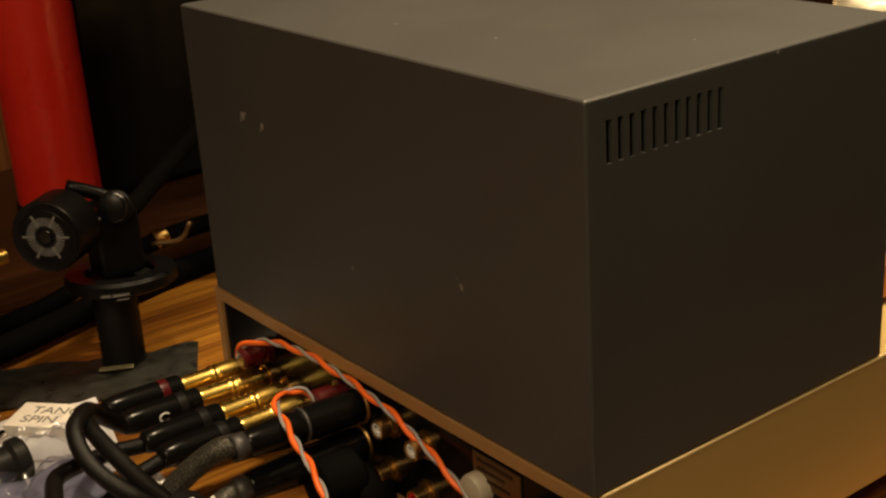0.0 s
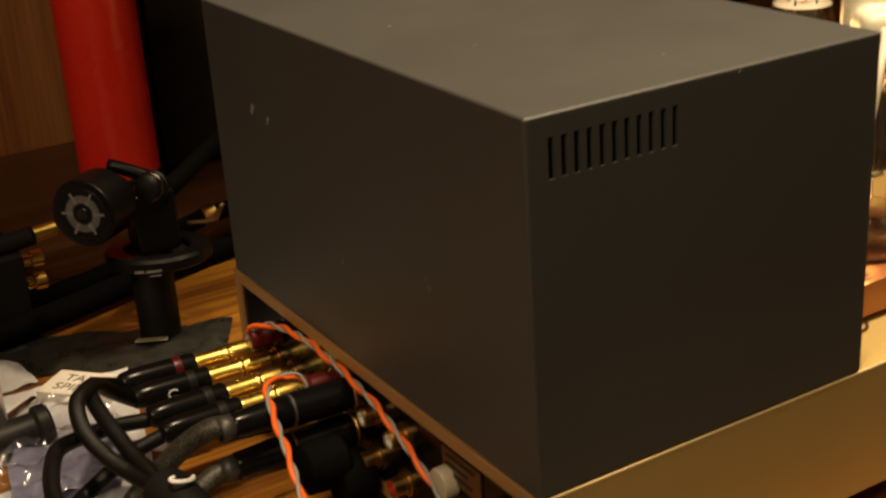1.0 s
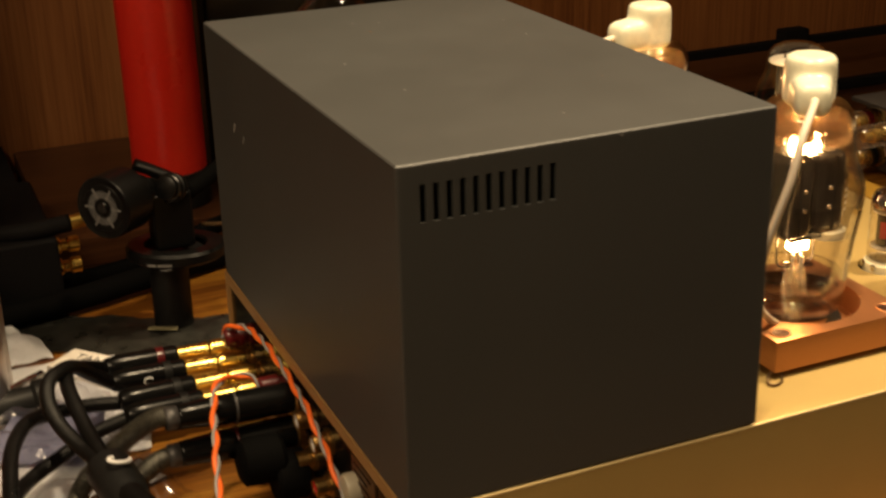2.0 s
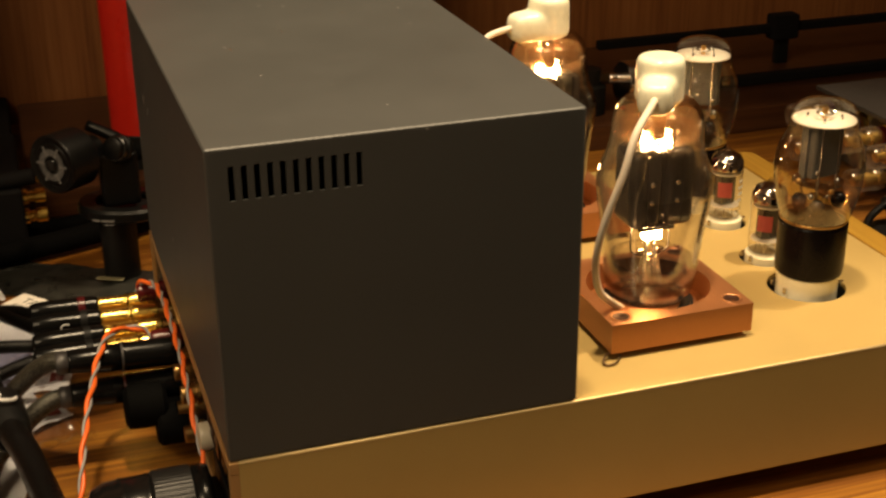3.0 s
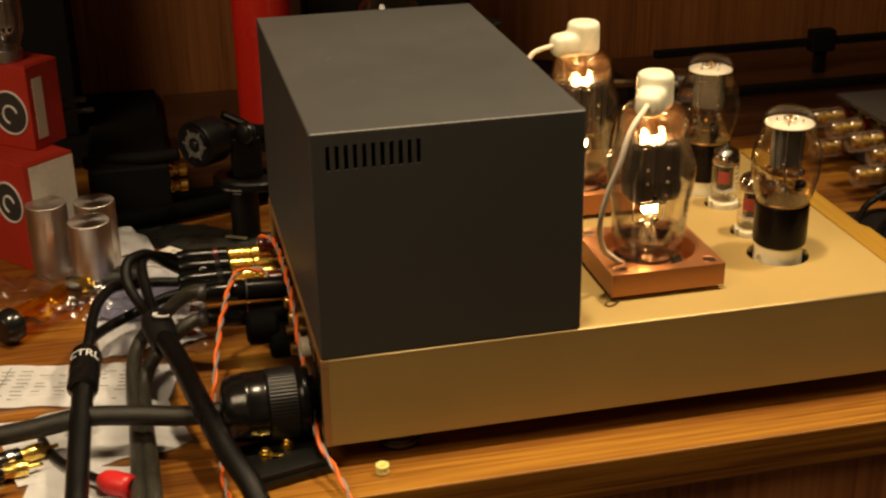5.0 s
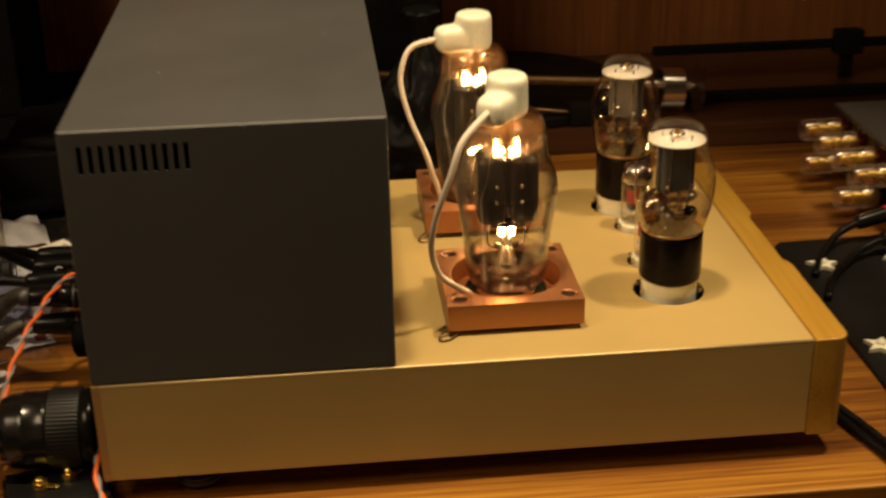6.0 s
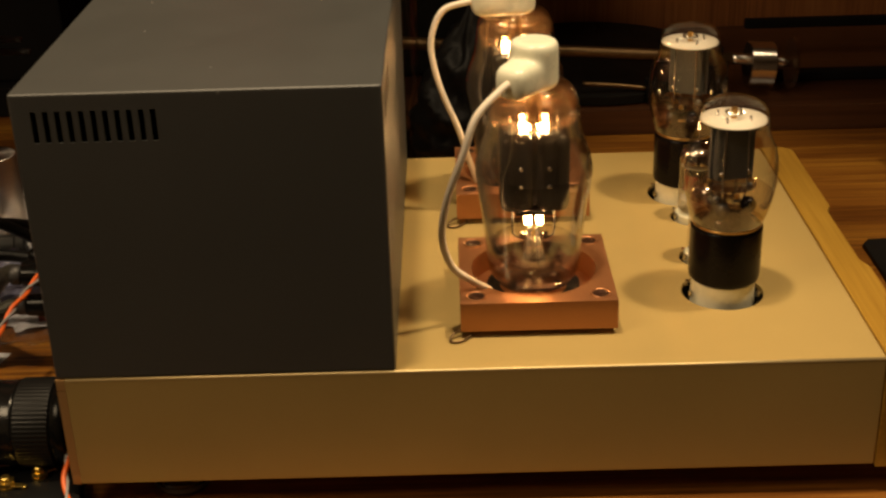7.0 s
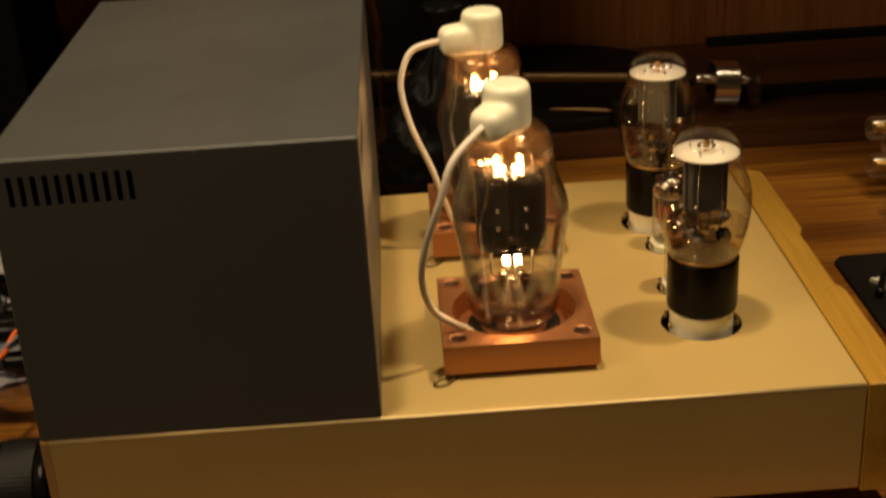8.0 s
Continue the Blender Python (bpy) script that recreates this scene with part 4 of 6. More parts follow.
# ---- plugs and cables behind the amplifier ----
def phono_plug(y, z, red, marked, way=(-1, 0, 0)):
    t = thing("phono_plug", aim((-0.0030, y, z), way), "black and gold phono plug pushed onto a jack", "plug", "phono plugs")
    part("gold_shell", turned([(0.0044, 0.0), (0.0056, 0.0005), (0.0057, 0.002), (0.0057, 0.0150), (0.0049, 0.0155), (0.0049, 0.0165), (0.0058, 0.0170), (0.0058, 0.0180), (0.0049, 0.0190), (0.0049, 0.0330), (0.0049, 0.0335), (0.0049, 0.0360), (0, 0.0360)], 28), BRASS, t, "polished gold shell", smooth=35)
    part("sleeve", turned([(0.0058, 0.0350), (0.0065, 0.0360), (0.0066, 0.0640), (0.0063, 0.0700), (0.0054, 0.0745), (0.0042, 0.0762), (0, 0.0762)], 28), PLUG_BLACK, t, "satin black sleeve", smooth=35)
    part("end_ring", turned([(0.0065, 0.0425), (0.00675, 0.0430), (0.00675, 0.0465), (0.0065, 0.0470)], 28), DARK_RED if red else BLACK_MATT, t, smooth=35)
    mark = [Vector((0.0026 * math.cos(a), 0.0022 * math.sin(a), 0)) for a in (0.6 + 4.9 * k / 14 for k in range(15))]
    if marked:
        part("ring_mark", sweep(bmesh.new(), mark, 0.0004, 6), WHITE_INK, t).matrix_local = pose(0.0067, 0, 0.0560, 0, 90, 0)
    return t


for k, y in enumerate(PLUG_Y):
    phono_plug(y, PLUG_Z, k == 0, k == 1, (-1, 0.02 if k < 2 else -0.03, 0.02))


def mic_plug(y, z, way, label, r=0.0090, ring=None):
    t = thing("balanced_plug", aim((-0.0012, y, z), way), label, "plug", "balanced plugs")
    part("barrel", turned([(r - 0.0006, 0.0), (r, 0.001), (r, 0.0310), (r - 0.0004, 0.0316), (0, 0.0316)], 32), PLUG_BLACK, t, smooth=35)
    part("boot", turned([(r - 0.0010, 0.0317), (r - 0.0003, 0.0322), (r - 0.0004, 0.0400), (r - 0.0014, 0.0520), (r - 0.0018, 0.0592), (r - 0.0024, 0.0610), (0, 0.0610)], 32), PLUG_BLACK, t, "tapered satin black boot", smooth=35)
    # With no ring colour given, the grey ring imitates the highlight at the seam.
    part("seam_ring", turned([(r - 0.0006, 0.0310), (r + 0.0002, 0.0313), (r + 0.0002, 0.0323), (r - 0.0006, 0.0326)], 32), ring or DULL_STEEL, t, "thin dark red ring" if ring else "", smooth=35)
    part("cable_collar", turned([(0.0050, 0.0600), (0.0061, 0.0606), (0.0060, 0.0660), (0.0050, 0.0668)], 28), DULL_STEEL, t, "dull grey cable collar", smooth=35)
    part("collar", turned([(r - 0.0002, 0.0), (r + 0.0008, 0.0005), (r + 0.0008, 0.0016), (r - 0.0002, 0.0020)], 32), OLD_BRASS, t, smooth=35)
    return t


mic_plug(0.1525, 0.0612, (-1, -0.03, 0.06), "glossy black balanced plug with a gold collar", 0.0080)
low_plug = mic_plug(0.1530, 0.0418, (-1, 0.0, 0.02), "glossy black balanced plug with a dark red ring", 0.0084, DARK_RED)
part("latch", turned([(0.0, -0.0130), (0.0095, -0.0125), (0.0120, -0.0100), (0.0125, 0.0), (0.0120, 0.0085), (0.0090, 0.0105), (0, 0.0110)], 28, aim((0.0110, -0.0062, 0.0235), (0, 0, 1))), VOID_BLACK, low_plug, "matt black latch housing", smooth=40)
part("flange", turned([(0.0, 0.0), (0.0120, 0.0), (0.0130, 0.001), (0.0130, 0.0150), (0.0110, 0.0170), (0, 0.0170)], 28, pose(0.0140, -0.0165, 0.0008)), VOID_BLACK, low_plug, "matt black flange", smooth=40)


def cord(name, points, radius, material, label, category="cable", group="", segs=14):
    t = thing(name, pose(0, 0, 0), label, category, group)
    part("jacket", cable(points, radius, segs), material, t, smooth=60)
    return t


# the first pair of signal cables loops up and runs into a banded trunk cable
pair = thing("signal_cable", pose(0, 0, 0), "thick black signal cable with a banded splitter", "cable", "signal cables")
part("branch", cable([(-0.0780, 0.2632, 0.0440), (-0.0900, 0.2540, 0.0520), (-0.1010, 0.2330, 0.0625), (-0.1050, 0.2130, 0.0650), (-0.1045, 0.1950, 0.0615), (-0.1020, 0.1720, 0.0555), (-0.0975, 0.1450, 0.0505)], 0.0039, 14), RUBBER, pair, smooth=60)
part("branch", cable([(-0.0780, 0.2437, 0.0440), (-0.0900, 0.2370, 0.0555), (-0.0995, 0.2260, 0.0670), (-0.1083, 0.2136, 0.0713), (-0.1150, 0.2035, 0.0712), (-0.1170, 0.1915, 0.0647), (-0.1133, 0.1790, 0.0570), (-0.1065, 0.1640, 0.0515), (-0.1000, 0.1450, 0.0500)], 0.0039, 14), RUBBER, pair, smooth=60)
part("trunk", cable([(-0.0965, 0.1240, 0.0500), (-0.0883, 0.0930, 0.0500), (-0.0815, 0.0580, 0.0490), (-0.0740, 0.0200, 0.0455), (-0.0630, -0.0210, 0.0370), (-0.0500, -0.0540, 0.0250), (-0.0440, -0.0790, -0.0050), (-0.0430, -0.0900, -0.1200)], 0.0072, 18), RUBBER, pair, "thick black woven cable", smooth=60)
band_way = Vector((0.16, -0.95, -0.10)).normalized()
band = part("splitter_band", turned([(0.0070, 0.0), (0.0105, 0.0006), (0.0112, 0.003), (0.0110, 0.020), (0.0102, 0.028), (0.0088, 0.034), (0.0074, 0.035)], 32, aim((-0.0985, 0.1440, 0.0505), band_way)), BLACK_MATT, pair, "black splitter sleeve with a white mark", smooth=40)
arc = [Vector((0.0034 * math.cos(a), 0.0052 * math.sin(a), 0)) for a in (0.4 + 4.3 * k / 16 for k in range(17))]
part("white_mark", sweep(bmesh.new(), arc, 0.0010, 6), WHITE_INK, band).matrix_local = pose(-0.0945, 0.1275, 0.0622, 14, 4, 100)

# the second pair runs to a labelled splitter and over the edge of the desk
second = thing("signal_cable", pose(0, 0, 0), "thick black signal cable with a lettered splitter sleeve", "cable", "signal cables")
part("branch", cable([(-0.0780, 0.2215, 0.0425), (-0.0950, 0.2230, 0.0440), (-0.1110, 0.2180, 0.0465), (-0.1263, 0.2032, 0.0526), (-0.1342, 0.1859, 0.0549), (-0.1399, 0.1669, 0.0545), (-0.1432, 0.1446, 0.0510), (-0.1460, 0.1200, 0.0460)], 0.0039, 14), RUBBER, second, smooth=60)
part("branch", cable([(-0.0780, 0.2025, 0.0425), (-0.0950, 0.2010, 0.0390), (-0.1150, 0.1930, 0.0340), (-0.1330, 0.1760, 0.0340), (-0.1440, 0.1480, 0.0400), (-0.1490, 0.1200, 0.0450)], 0.0039, 14), RUBBER, second, smooth=60)
sleeve_way = Vector((-0.08, -0.98, -0.16)).normalized()
lettered = part("splitter_sleeve", turned([(0.0068, 0.0), (0.0100, 0.0006), (0.0106, 0.003), (0.0106, 0.024), (0.0098, 0.026), (0.0098, 0.028), (0.0106, 0.030), (0.0104, 0.038), (0.0078, 0.040)], 32, aim((-0.1470, 0.1170, 0.0440), sleeve_way)), BLACK_GLOSS, second, "glossy black splitter sleeve with white letters", smooth=40)
wide = Vector((1, 0, 0)) - sleeve_way * sleeve_way.x
wide.normalize()
facing = wide.cross(-sleeve_way).normalized()
turn = Matrix((wide, -sleeve_way, facing)).transposed().to_4x4()
lettering("letters", "CTRL", 0.0098, WHITE_INK, lettered, Matrix.Translation(Vector((-0.1470, 0.1170, 0.0440)) + sleeve_way * 0.012 + facing * 0.0108) @ turn @ pose(0, 0, 0, 0, 0, 0), bend=0.0107)
part("trunk", cable([(-0.1495, 0.0830, 0.0385), (-0.1520, 0.0480, 0.0300), (-0.1545, 0.0000, 0.0200), (-0.1560, -0.0400, 0.0090), (-0.1565, -0.0560, -0.0150), (-0.1565, -0.0620, -0.1200)], 0.0072, 18), RUBBER, second, "thick black woven cable", smooth=60)

# grey braided cables from the balanced plugs
cord("braided_cable", [(-0.0610, 0.1520, 0.0648), (-0.0700, 0.1570, 0.0635), (-0.0794, 0.1645, 0.0555), (-0.0885, 0.1725, 0.0440), (-0.0975, 0.1780, 0.0330), (-0.1060, 0.1770, 0.0260), (-0.1135, 0.1660, 0.0205), (-0.1178, 0.1470, 0.0160), (-0.1187, 0.1180, 0.0110), (-0.1181, 0.0915, 0.0085), (-0.1180, 0.0500, 0.0080), (-0.1185, 0.0052, 0.0080), (-0.1190, -0.0280, 0.0080), (-0.1175, -0.0500, -0.0080), (-0.1170, -0.0580, -0.1100)], 0.0052, BRAID, "grey braided cable curving across the desk", group="braided cables")
cord("braided_cable", [(-0.0600, 0.1530, 0.0432), (-0.0720, 0.1530, 0.0420), (-0.0830, 0.1510, 0.0360), (-0.0940, 0.1470, 0.0270), (-0.1030, 0.1420, 0.0205), (-0.1090, 0.1320, 0.0145), (-0.1117, 0.1178, 0.0100), (-0.1120, 0.0899, 0.0085), (-0.1110, 0.0500, 0.0080), (-0.1098, 0.0150, 0.0080), (-0.1090, -0.0280, 0.0080), (-0.1060, -0.0500, -0.0100), (-0.1055, -0.0580, -0.1100)], 0.0052, BRAID, "grey braided cable curving across the desk", group="braided cables")

# mains plug and cord
mains = thing("mains_plug", aim((-0.0042, 0.0350, 0.0330), (-1, 0.0, 0.01)), "large glossy black mains plug in the inlet", "plug")
mains.scale = (1.22, 1.22, 1.0)
part("front_ring", turned([(0.0150, 0.0), (0.0185, 0.001), (0.0190, 0.003), (0.0190, 0.0085), (0.0170, 0.010)], 40), PLUG_BLACK, mains, smooth=35)
part("neck", cuboid(-0.0080, 0.0080, -0.0110, 0.0110, -0.0040, 0.0010, bevel=0.001), BLACK_MATT, mains)
grip = turned([(0.0170, 0.0088), (0.0190, 0.0092), (0.0197, 0.0098), (0.0197, 0.0274), (0.0190, 0.0280), (0.0170, 0.0284)], 192)
for v in grip.verts:
    if v.co.xy.length > 0.0193:
        ridge = round(math.atan2(v.co.y, v.co.x) / (2 * math.pi) * 192) % 3
        v.co.xy *= 1.0 if ridge else 0.978
part("knurled_sleeve", grip, SATIN_BLACK, mains, "finely ribbed black sleeve", smooth=12)
part("shell", turned([(0.0172, 0.0275), (0.0188, 0.0285), (0.0190, 0.030), (0.0188, 0.0310), (0.0186, 0.0400), (0.0188, 0.0408), (0.0188, 0.0430), (0.0184, 0.0440), (0.0180, 0.0500), (0.0160, 0.0560), (0.0115, 0.0585), (0.0080, 0.0590), (0, 0.0590)], 40), BLACK_GLOSS, mains, "glossy black plug shell", smooth=35)
cord("power_cable", [(-0.0580, 0.0350, 0.0335), (-0.0740, 0.0360, 0.0320), (-0.0930, 0.0420, 0.0300), (-0.1200, 0.0500, 0.0300), (-0.1500, 0.0570, 0.0290), (-0.1850, 0.0620, 0.0220), (-0.2300, 0.0680, 0.0150), (-0.3000, 0.0750, 0.0080), (-0.4200, 0.0700, 0.0075)], 0.0068, DARK_BRAID, "thick dark grey braided mains cord")


def twisted_pair(points, label):
    """An orange and a grey wire wound round each other."""
    t = thing("twisted_wire", pose(0, 0, 0), label, "wire", "twisted wires")
    path = smooth_path(points, 22)
    fr = frames_along(path)
    run, turns = 0.0, []
    for i, q in enumerate(path):
        run += (q - path[i - 1]).length if i else 0.0
        turns.append(2 * math.pi * run / 0.031)
    for name, off, material in (("orange_strand", 0.0, ORANGE_WIRE), ("grey_strand", math.pi, GREY_WIRE)):
        line = [q + 0.0010 * (math.cos(a + off) * u + math.sin(a + off) * v) for q, (u, v), a in zip(path, fr, turns)]
        part(name, sweep(bmesh.new(), line, 0.00128 if off == 0.0 else 0.0008, 8), material, t, smooth=60)
    return t


twisted_pair([(-0.0150, 0.2420, 0.0590), (-0.0125, 0.2400, 0.0650), (-0.0070, 0.2300, 0.0692), (-0.0050, 0.2150, 0.0720), (-0.0042, 0.1980, 0.0740), (-0.0037, 0.1780, 0.0742), (-0.0034, 0.1500, 0.0722), (-0.0036, 0.1220, 0.0685), (-0.0042, 0.0960, 0.0612), (-0.0044, 0.0740, 0.0525), (-0.0042, 0.0520, 0.0420), (-0.0040, 0.0280, 0.0310), (-0.0040, 0.0030, 0.0215), (0.0030, -0.0213, 0.0120), (0.0084, -0.0420, 0.0030), (0.0110, -0.0520, -0.0300)], "orange and grey twisted wire hanging from the rear panel")
twisted_pair([(-0.0140, 0.1700, 0.0610), (-0.0180, 0.1730, 0.0670), (-0.0260, 0.1730, 0.0690), (-0.0317, 0.1690, 0.0708), (-0.0384, 0.1621, 0.0714), (-0.0429, 0.1496, 0.0716), (-0.0473, 0.1327, 0.0695), (-0.0521, 0.1122, 0.0664), (-0.0574, 0.0899, 0.0599), (-0.0623, 0.0672, 0.0480), (-0.0672, 0.0444, 0.0280), (-0.0660, 0.0218, 0.0100), (-0.0662, -0.0008, 0.0035), (-0.0640, -0.0280, 0.0030)], "orange and grey twisted wire hanging from an earth terminal")

# terminal plate under the mains plug
plate = thing("terminal_block", pose(-0.0280, 0.0100, 0, 0, 0, 14), "flat black terminal block with gold screws", "terminal block")
part("body", cuboid(-0.029, 0.027, -0.020, 0.022, 0.004, 0.0102, bevel=0.0012), SATIN_BLACK, plate, "satin black top plate", smooth=35)
part("base", cuboid(-0.031, 0.029, -0.022, 0.024, 0.0, 0.0060, bevel=0.0008), BLACK_GLOSS, plate, smooth=35)
for x, y, lean in ((-0.010, 0.001, -24), (0.007, 0.006, 30)):
    m = Matrix.Translation((x, y, 0.0101)) @ pose(0, 0, 0, 0, 0, lean)
    stud = part("stud", turned([(0.0044, 0.0), (0.0044, 0.0014), (0.0026, 0.0018), (0.0026, 0.0062), (0.0019, 0.0068), (0, 0.0068)], 18, m), BRASS, plate, "gold screw stud", smooth=35)
    part("nut", turned([(0.0026, 0.0019), (0.0046, 0.0021), (0.0046, 0.0041), (0.0026, 0.0043)], 6, m), BRASS, stud)
    part("tag", cuboid(0.001, 0.0085, -0.0018, 0.0018, 0.0015, 0.0021, bevel=0.0003), BRASS, stud).matrix_local = m
    part("tag_tip", turned([(0, -0.0016), (0.0016, -0.0008), (0.0016, 0.0008), (0, 0.0016)], 14, m @ Matrix.Translation((0.0098, 0, 0.0012))), BRASS, stud, smooth=60)
bead = thing("wire_bead", pose(0.0340, -0.0130, 0), "small pale yellow plastic bead on the desk", "bead")
part("body", turned([(0.0022, 0.0005), (0.0042, 0.0), (0.0046, 0.001), (0.0044, 0.0028), (0.0038, 0.0034), (0.0042, 0.0042), (0.0046, 0.0055), (0.0042, 0.0068), (0.0022, 0.0066), (0.0022, 0.0005)], 24), YELLOW_PLASTIC, bead, smooth=40)

# ---- loose things on the desk ----
def small_plug(x, y, turn, red):
    t = thing("loose_phono_plug", pose(x, y, 0.0068, 0, 90, turn), "loose gold and black phono plug", "plug", "loose plugs")
    part("pin", turned([(0, 0.0), (0.0014, 0.0006), (0.0016, 0.008), (0.0016, 0.012)], 14), BRASS, t, smooth=35)
    part("shell", turned([(0.0052, 0.010), (0.0056, 0.011), (0.0056, 0.020), (0.0048, 0.022), (0.0048, 0.026)], 24), BRASS, t, "gold plug shell", smooth=35)
    part("sleeve", turned([(0.0060, 0.025), (0.0066, 0.026), (0.0066, 0.045), (0.0050, 0.052), (0, 0.052)], 24), BLACK_GLOSS, t, smooth=35)
    part("band", turned([(0.0067, 0.030), (0.0069, 0.0304), (0.0069, 0.034), (0.0067, 0.0344)], 24), RED_PLASTIC if red else CHROME, t, smooth=35)
    return t


small_plug(-0.1690, 0.0640, 200, False)
small_plug(-0.1780, 0.0430, 190, True)
small_plug(-0.2000, 0.0230, 215, False)
cap = thing("red_plug", pose(-0.1310, 0.0040, 0.0085, 0, 90, -35), "red plastic plug on a thin black wire", "plug")
part("sleeve", turned([(0.0040, -0.014), (0.0070, -0.010), (0.0080, -0.004), (0.0080, 0.006), (0.0070, 0.010), (0.0030, 0.010), (0.0030, 0.004), (0, 0.004)], 24), RED_PLASTIC, cap, smooth=40)
part("wire", cable([(0, 0, -0.012), (0.002, 0.006, -0.034), (0.004, 0.016, -0.060), (0.005, 0.034, -0.085)], 0.0030, 10), RUBBER, cap, smooth=60)


def knob(x, y, h):
    t = thing("aluminium_knob", pose(x, y, 0), "turned aluminium cylinder standing on the desk", "knob", "aluminium cylinders")
    part("body", turned([(0.0, 0.0), (0.0163, 0.0), (0.0171, 0.0010), (0.0171, h - 0.0012), (0.0161, h), (0.0040, h), (0.0034, h - 0.0006), (0, h - 0.0006)], 48), TURNED, t, smooth=30)
    return t


knob(-0.1805, 0.3620, 0.0650)
knob(-0.1405, 0.3530, 0.0665)
knob(-0.1450, 0.3140, 0.0645)


def sheet(name, x0, x1, y0, y1, z, height, seed, material, label, category, turn=0.0, curl=0.0, n=26):
    cx, cy = (x0 + x1) / 2, (y0 + y1) / 2
    t = thing(name, pose(cx, cy, 0, 0, 0, turn), label, category)
    part("sheet", crumpled(x0 - cx, x1 - cx, y0 - cy, y1 - cy, z, height, n, seed, curl), material, t, smooth=50)
    return t


sheet("paper_sheet", -0.166, -0.104, 0.372, 0.436, 0.0006, 0.014, 3, PAPER, "crumpled white paper on the desk", "paper", 20)
sheet("paper_sheet", -0.165, -0.055, 0.290, 0.375, 0.0006, 0.005, 5, PAPER, "creased white paper under the cables", "paper", -12)
sheet("paper_sheet", -0.148, -0.082, 0.195, 0.275, 0.0006, 0.006, 8, PAPER, "creased white paper under the cables", "paper", 10)
printed = sheet("printed_sheet", -0.300, -0.088, 0.128, 0.190, 0.0016, 0.003, 11, PAPER, "cream printed paper strip with small dark text", "paper", -13)
rnd = random.Random(4)
for k in range(104):
    x, y, w = -0.098 + 0.0148 * (k // 8) + rnd.uniform(0, 0.003), -0.024 + 0.0056 * (k % 8) + rnd.uniform(-0.0008, 0.0008), rnd.uniform(0.003, 0.010)
    if rnd.random() < 0.8:
        part("text_line", cuboid(x, x + w, y, y + 0.0007, 0.0052, 0.0054), GREY_INK, printed)
for x in (-0.063, -0.018, 0.041):
    part("ruled_line", cuboid(x, x + 0.0005, -0.026, 0.022, 0.0052, 0.0054), INK, printed)
sheet("paper_sheet", -0.205, -0.090, 0.040, 0.122, 0.0006, 0.004, 14, PAPER, "white paper under the cables", "paper", 14)
sheet("paper_sheet", -0.190, -0.122, -0.030, 0.038, 0.0006, 0.003, 21, PAPER, "white paper at the desk's edge", "paper", -6)


def poly_bag(x0, x1, y0, y1, z, height, seed, label, turn):
    """A clear bag with a double welded hem along its open edge."""
    t = sheet("plastic_bag", x0, x1, y0, y1, z, height, seed, POLY, label, "bag", turn, n=34)
    w, d = (x1 - x0) / 2, (y1 - y0) / 2
    for off in (0.0, 0.0030):
        part("welded_hem", crumpled(-w, w, d - 0.0036 - off, d - 0.0022 - off, z + 0.0004, height, 26, seed), POLY, t, smooth=50)
    return t


poly_bag(-0.160, -0.070, 0.225, 0.330, 0.0080, 0.026, 31, "crumpled clear plastic bag on papers", 8)
sheet("blue_bag", -0.140, -0.085, 0.235, 0.290, 0.0070, 0.012, 33, BLUE_FILM, "bluish antistatic bag inside clear plastic", "bag", -18)
poly_bag(-0.240, -0.150, 0.235, 0.335, 0.0060, 0.022, 37, "crumpled clear plastic bag round a screwdriver", -20)
poly_bag(-0.130, -0.060, 0.150, 0.215, 0.0040, 0.014, 41, "crumpled clear plastic bag under the cables", 25)

for x, y, turn, seed in ((-0.0790, 0.2100, 24, 61), (-0.0745, 0.2500, -15, 63)):
    scrap = sheet("wrapper_scrap", x - 0.014, x + 0.014, y - 0.012, y + 0.012, 0.0010, 0.009, seed, PAPER, "crumpled white wrapper scrap with red print", "wrapper", turn, n=18)
    part("print", crumpled(0.002, 0.010, -0.004, 0.004, 0.0016, 0.009, 8, seed), RED_INK, scrap, smooth=50)

card = thing("card_box", pose(-0.0775, 0.3496, 0, 0, 0, -49), "small flat white printed card box", "box")
part("body", cuboid(-0.0225, 0.0225, -0.0135, 0.0135, 0.0008, 0.0085, bevel=0.0006), WHITE_CARD, card)
for text, x, y in (("TANG", 0.0008, 0.0046), ("SPIN", -0.0048, -0.0058)):
    lettering("words", text, 0.0106, GREY_INK, card, pose(x, y, 0.00865))

film = thing("film_strip", pose(-0.0480, 0.4080, 0, 0, 0, -28), "long grey translucent plastic film bag lying flat", "bag")
part("film", crumpled(-0.100, 0.078, -0.038, 0.020, 0.0006, 0.0035, 34, 51), GREY_FILM, film, smooth=50)
part("label", cuboid(0.022, 0.042, -0.008, -0.003, 0.0044, 0.0048), TAG_CREAM, film, "small pale paper tag")

driver = thing("screwdriver", pose(-0.2080, 0.2380, 0.0145, 0, 0, 46), "screwdriver with a transparent amber handle", "screwdriver")
handle = bmesh.new()
lathe(handle, [(0, 0.0), (0.010, 0.001), (0.0128, 0.005), (0.0128, 0.020), (0.0110, 0.030), (0.0128, 0.045), (0.0128, 0.066), (0.0090, 0.080), (0.0070, 0.084), (0, 0.084)], 6, pose(0, 0, 0, 0, 90, 0))
part("handle", handle, AMBER, driver, "transparent amber handle")
part("core", cable([(0.010, 0, 0), (0.04, 0, 0), (0.080, 0, 0)], 0.0045, 10, 3), AMBER, driver)
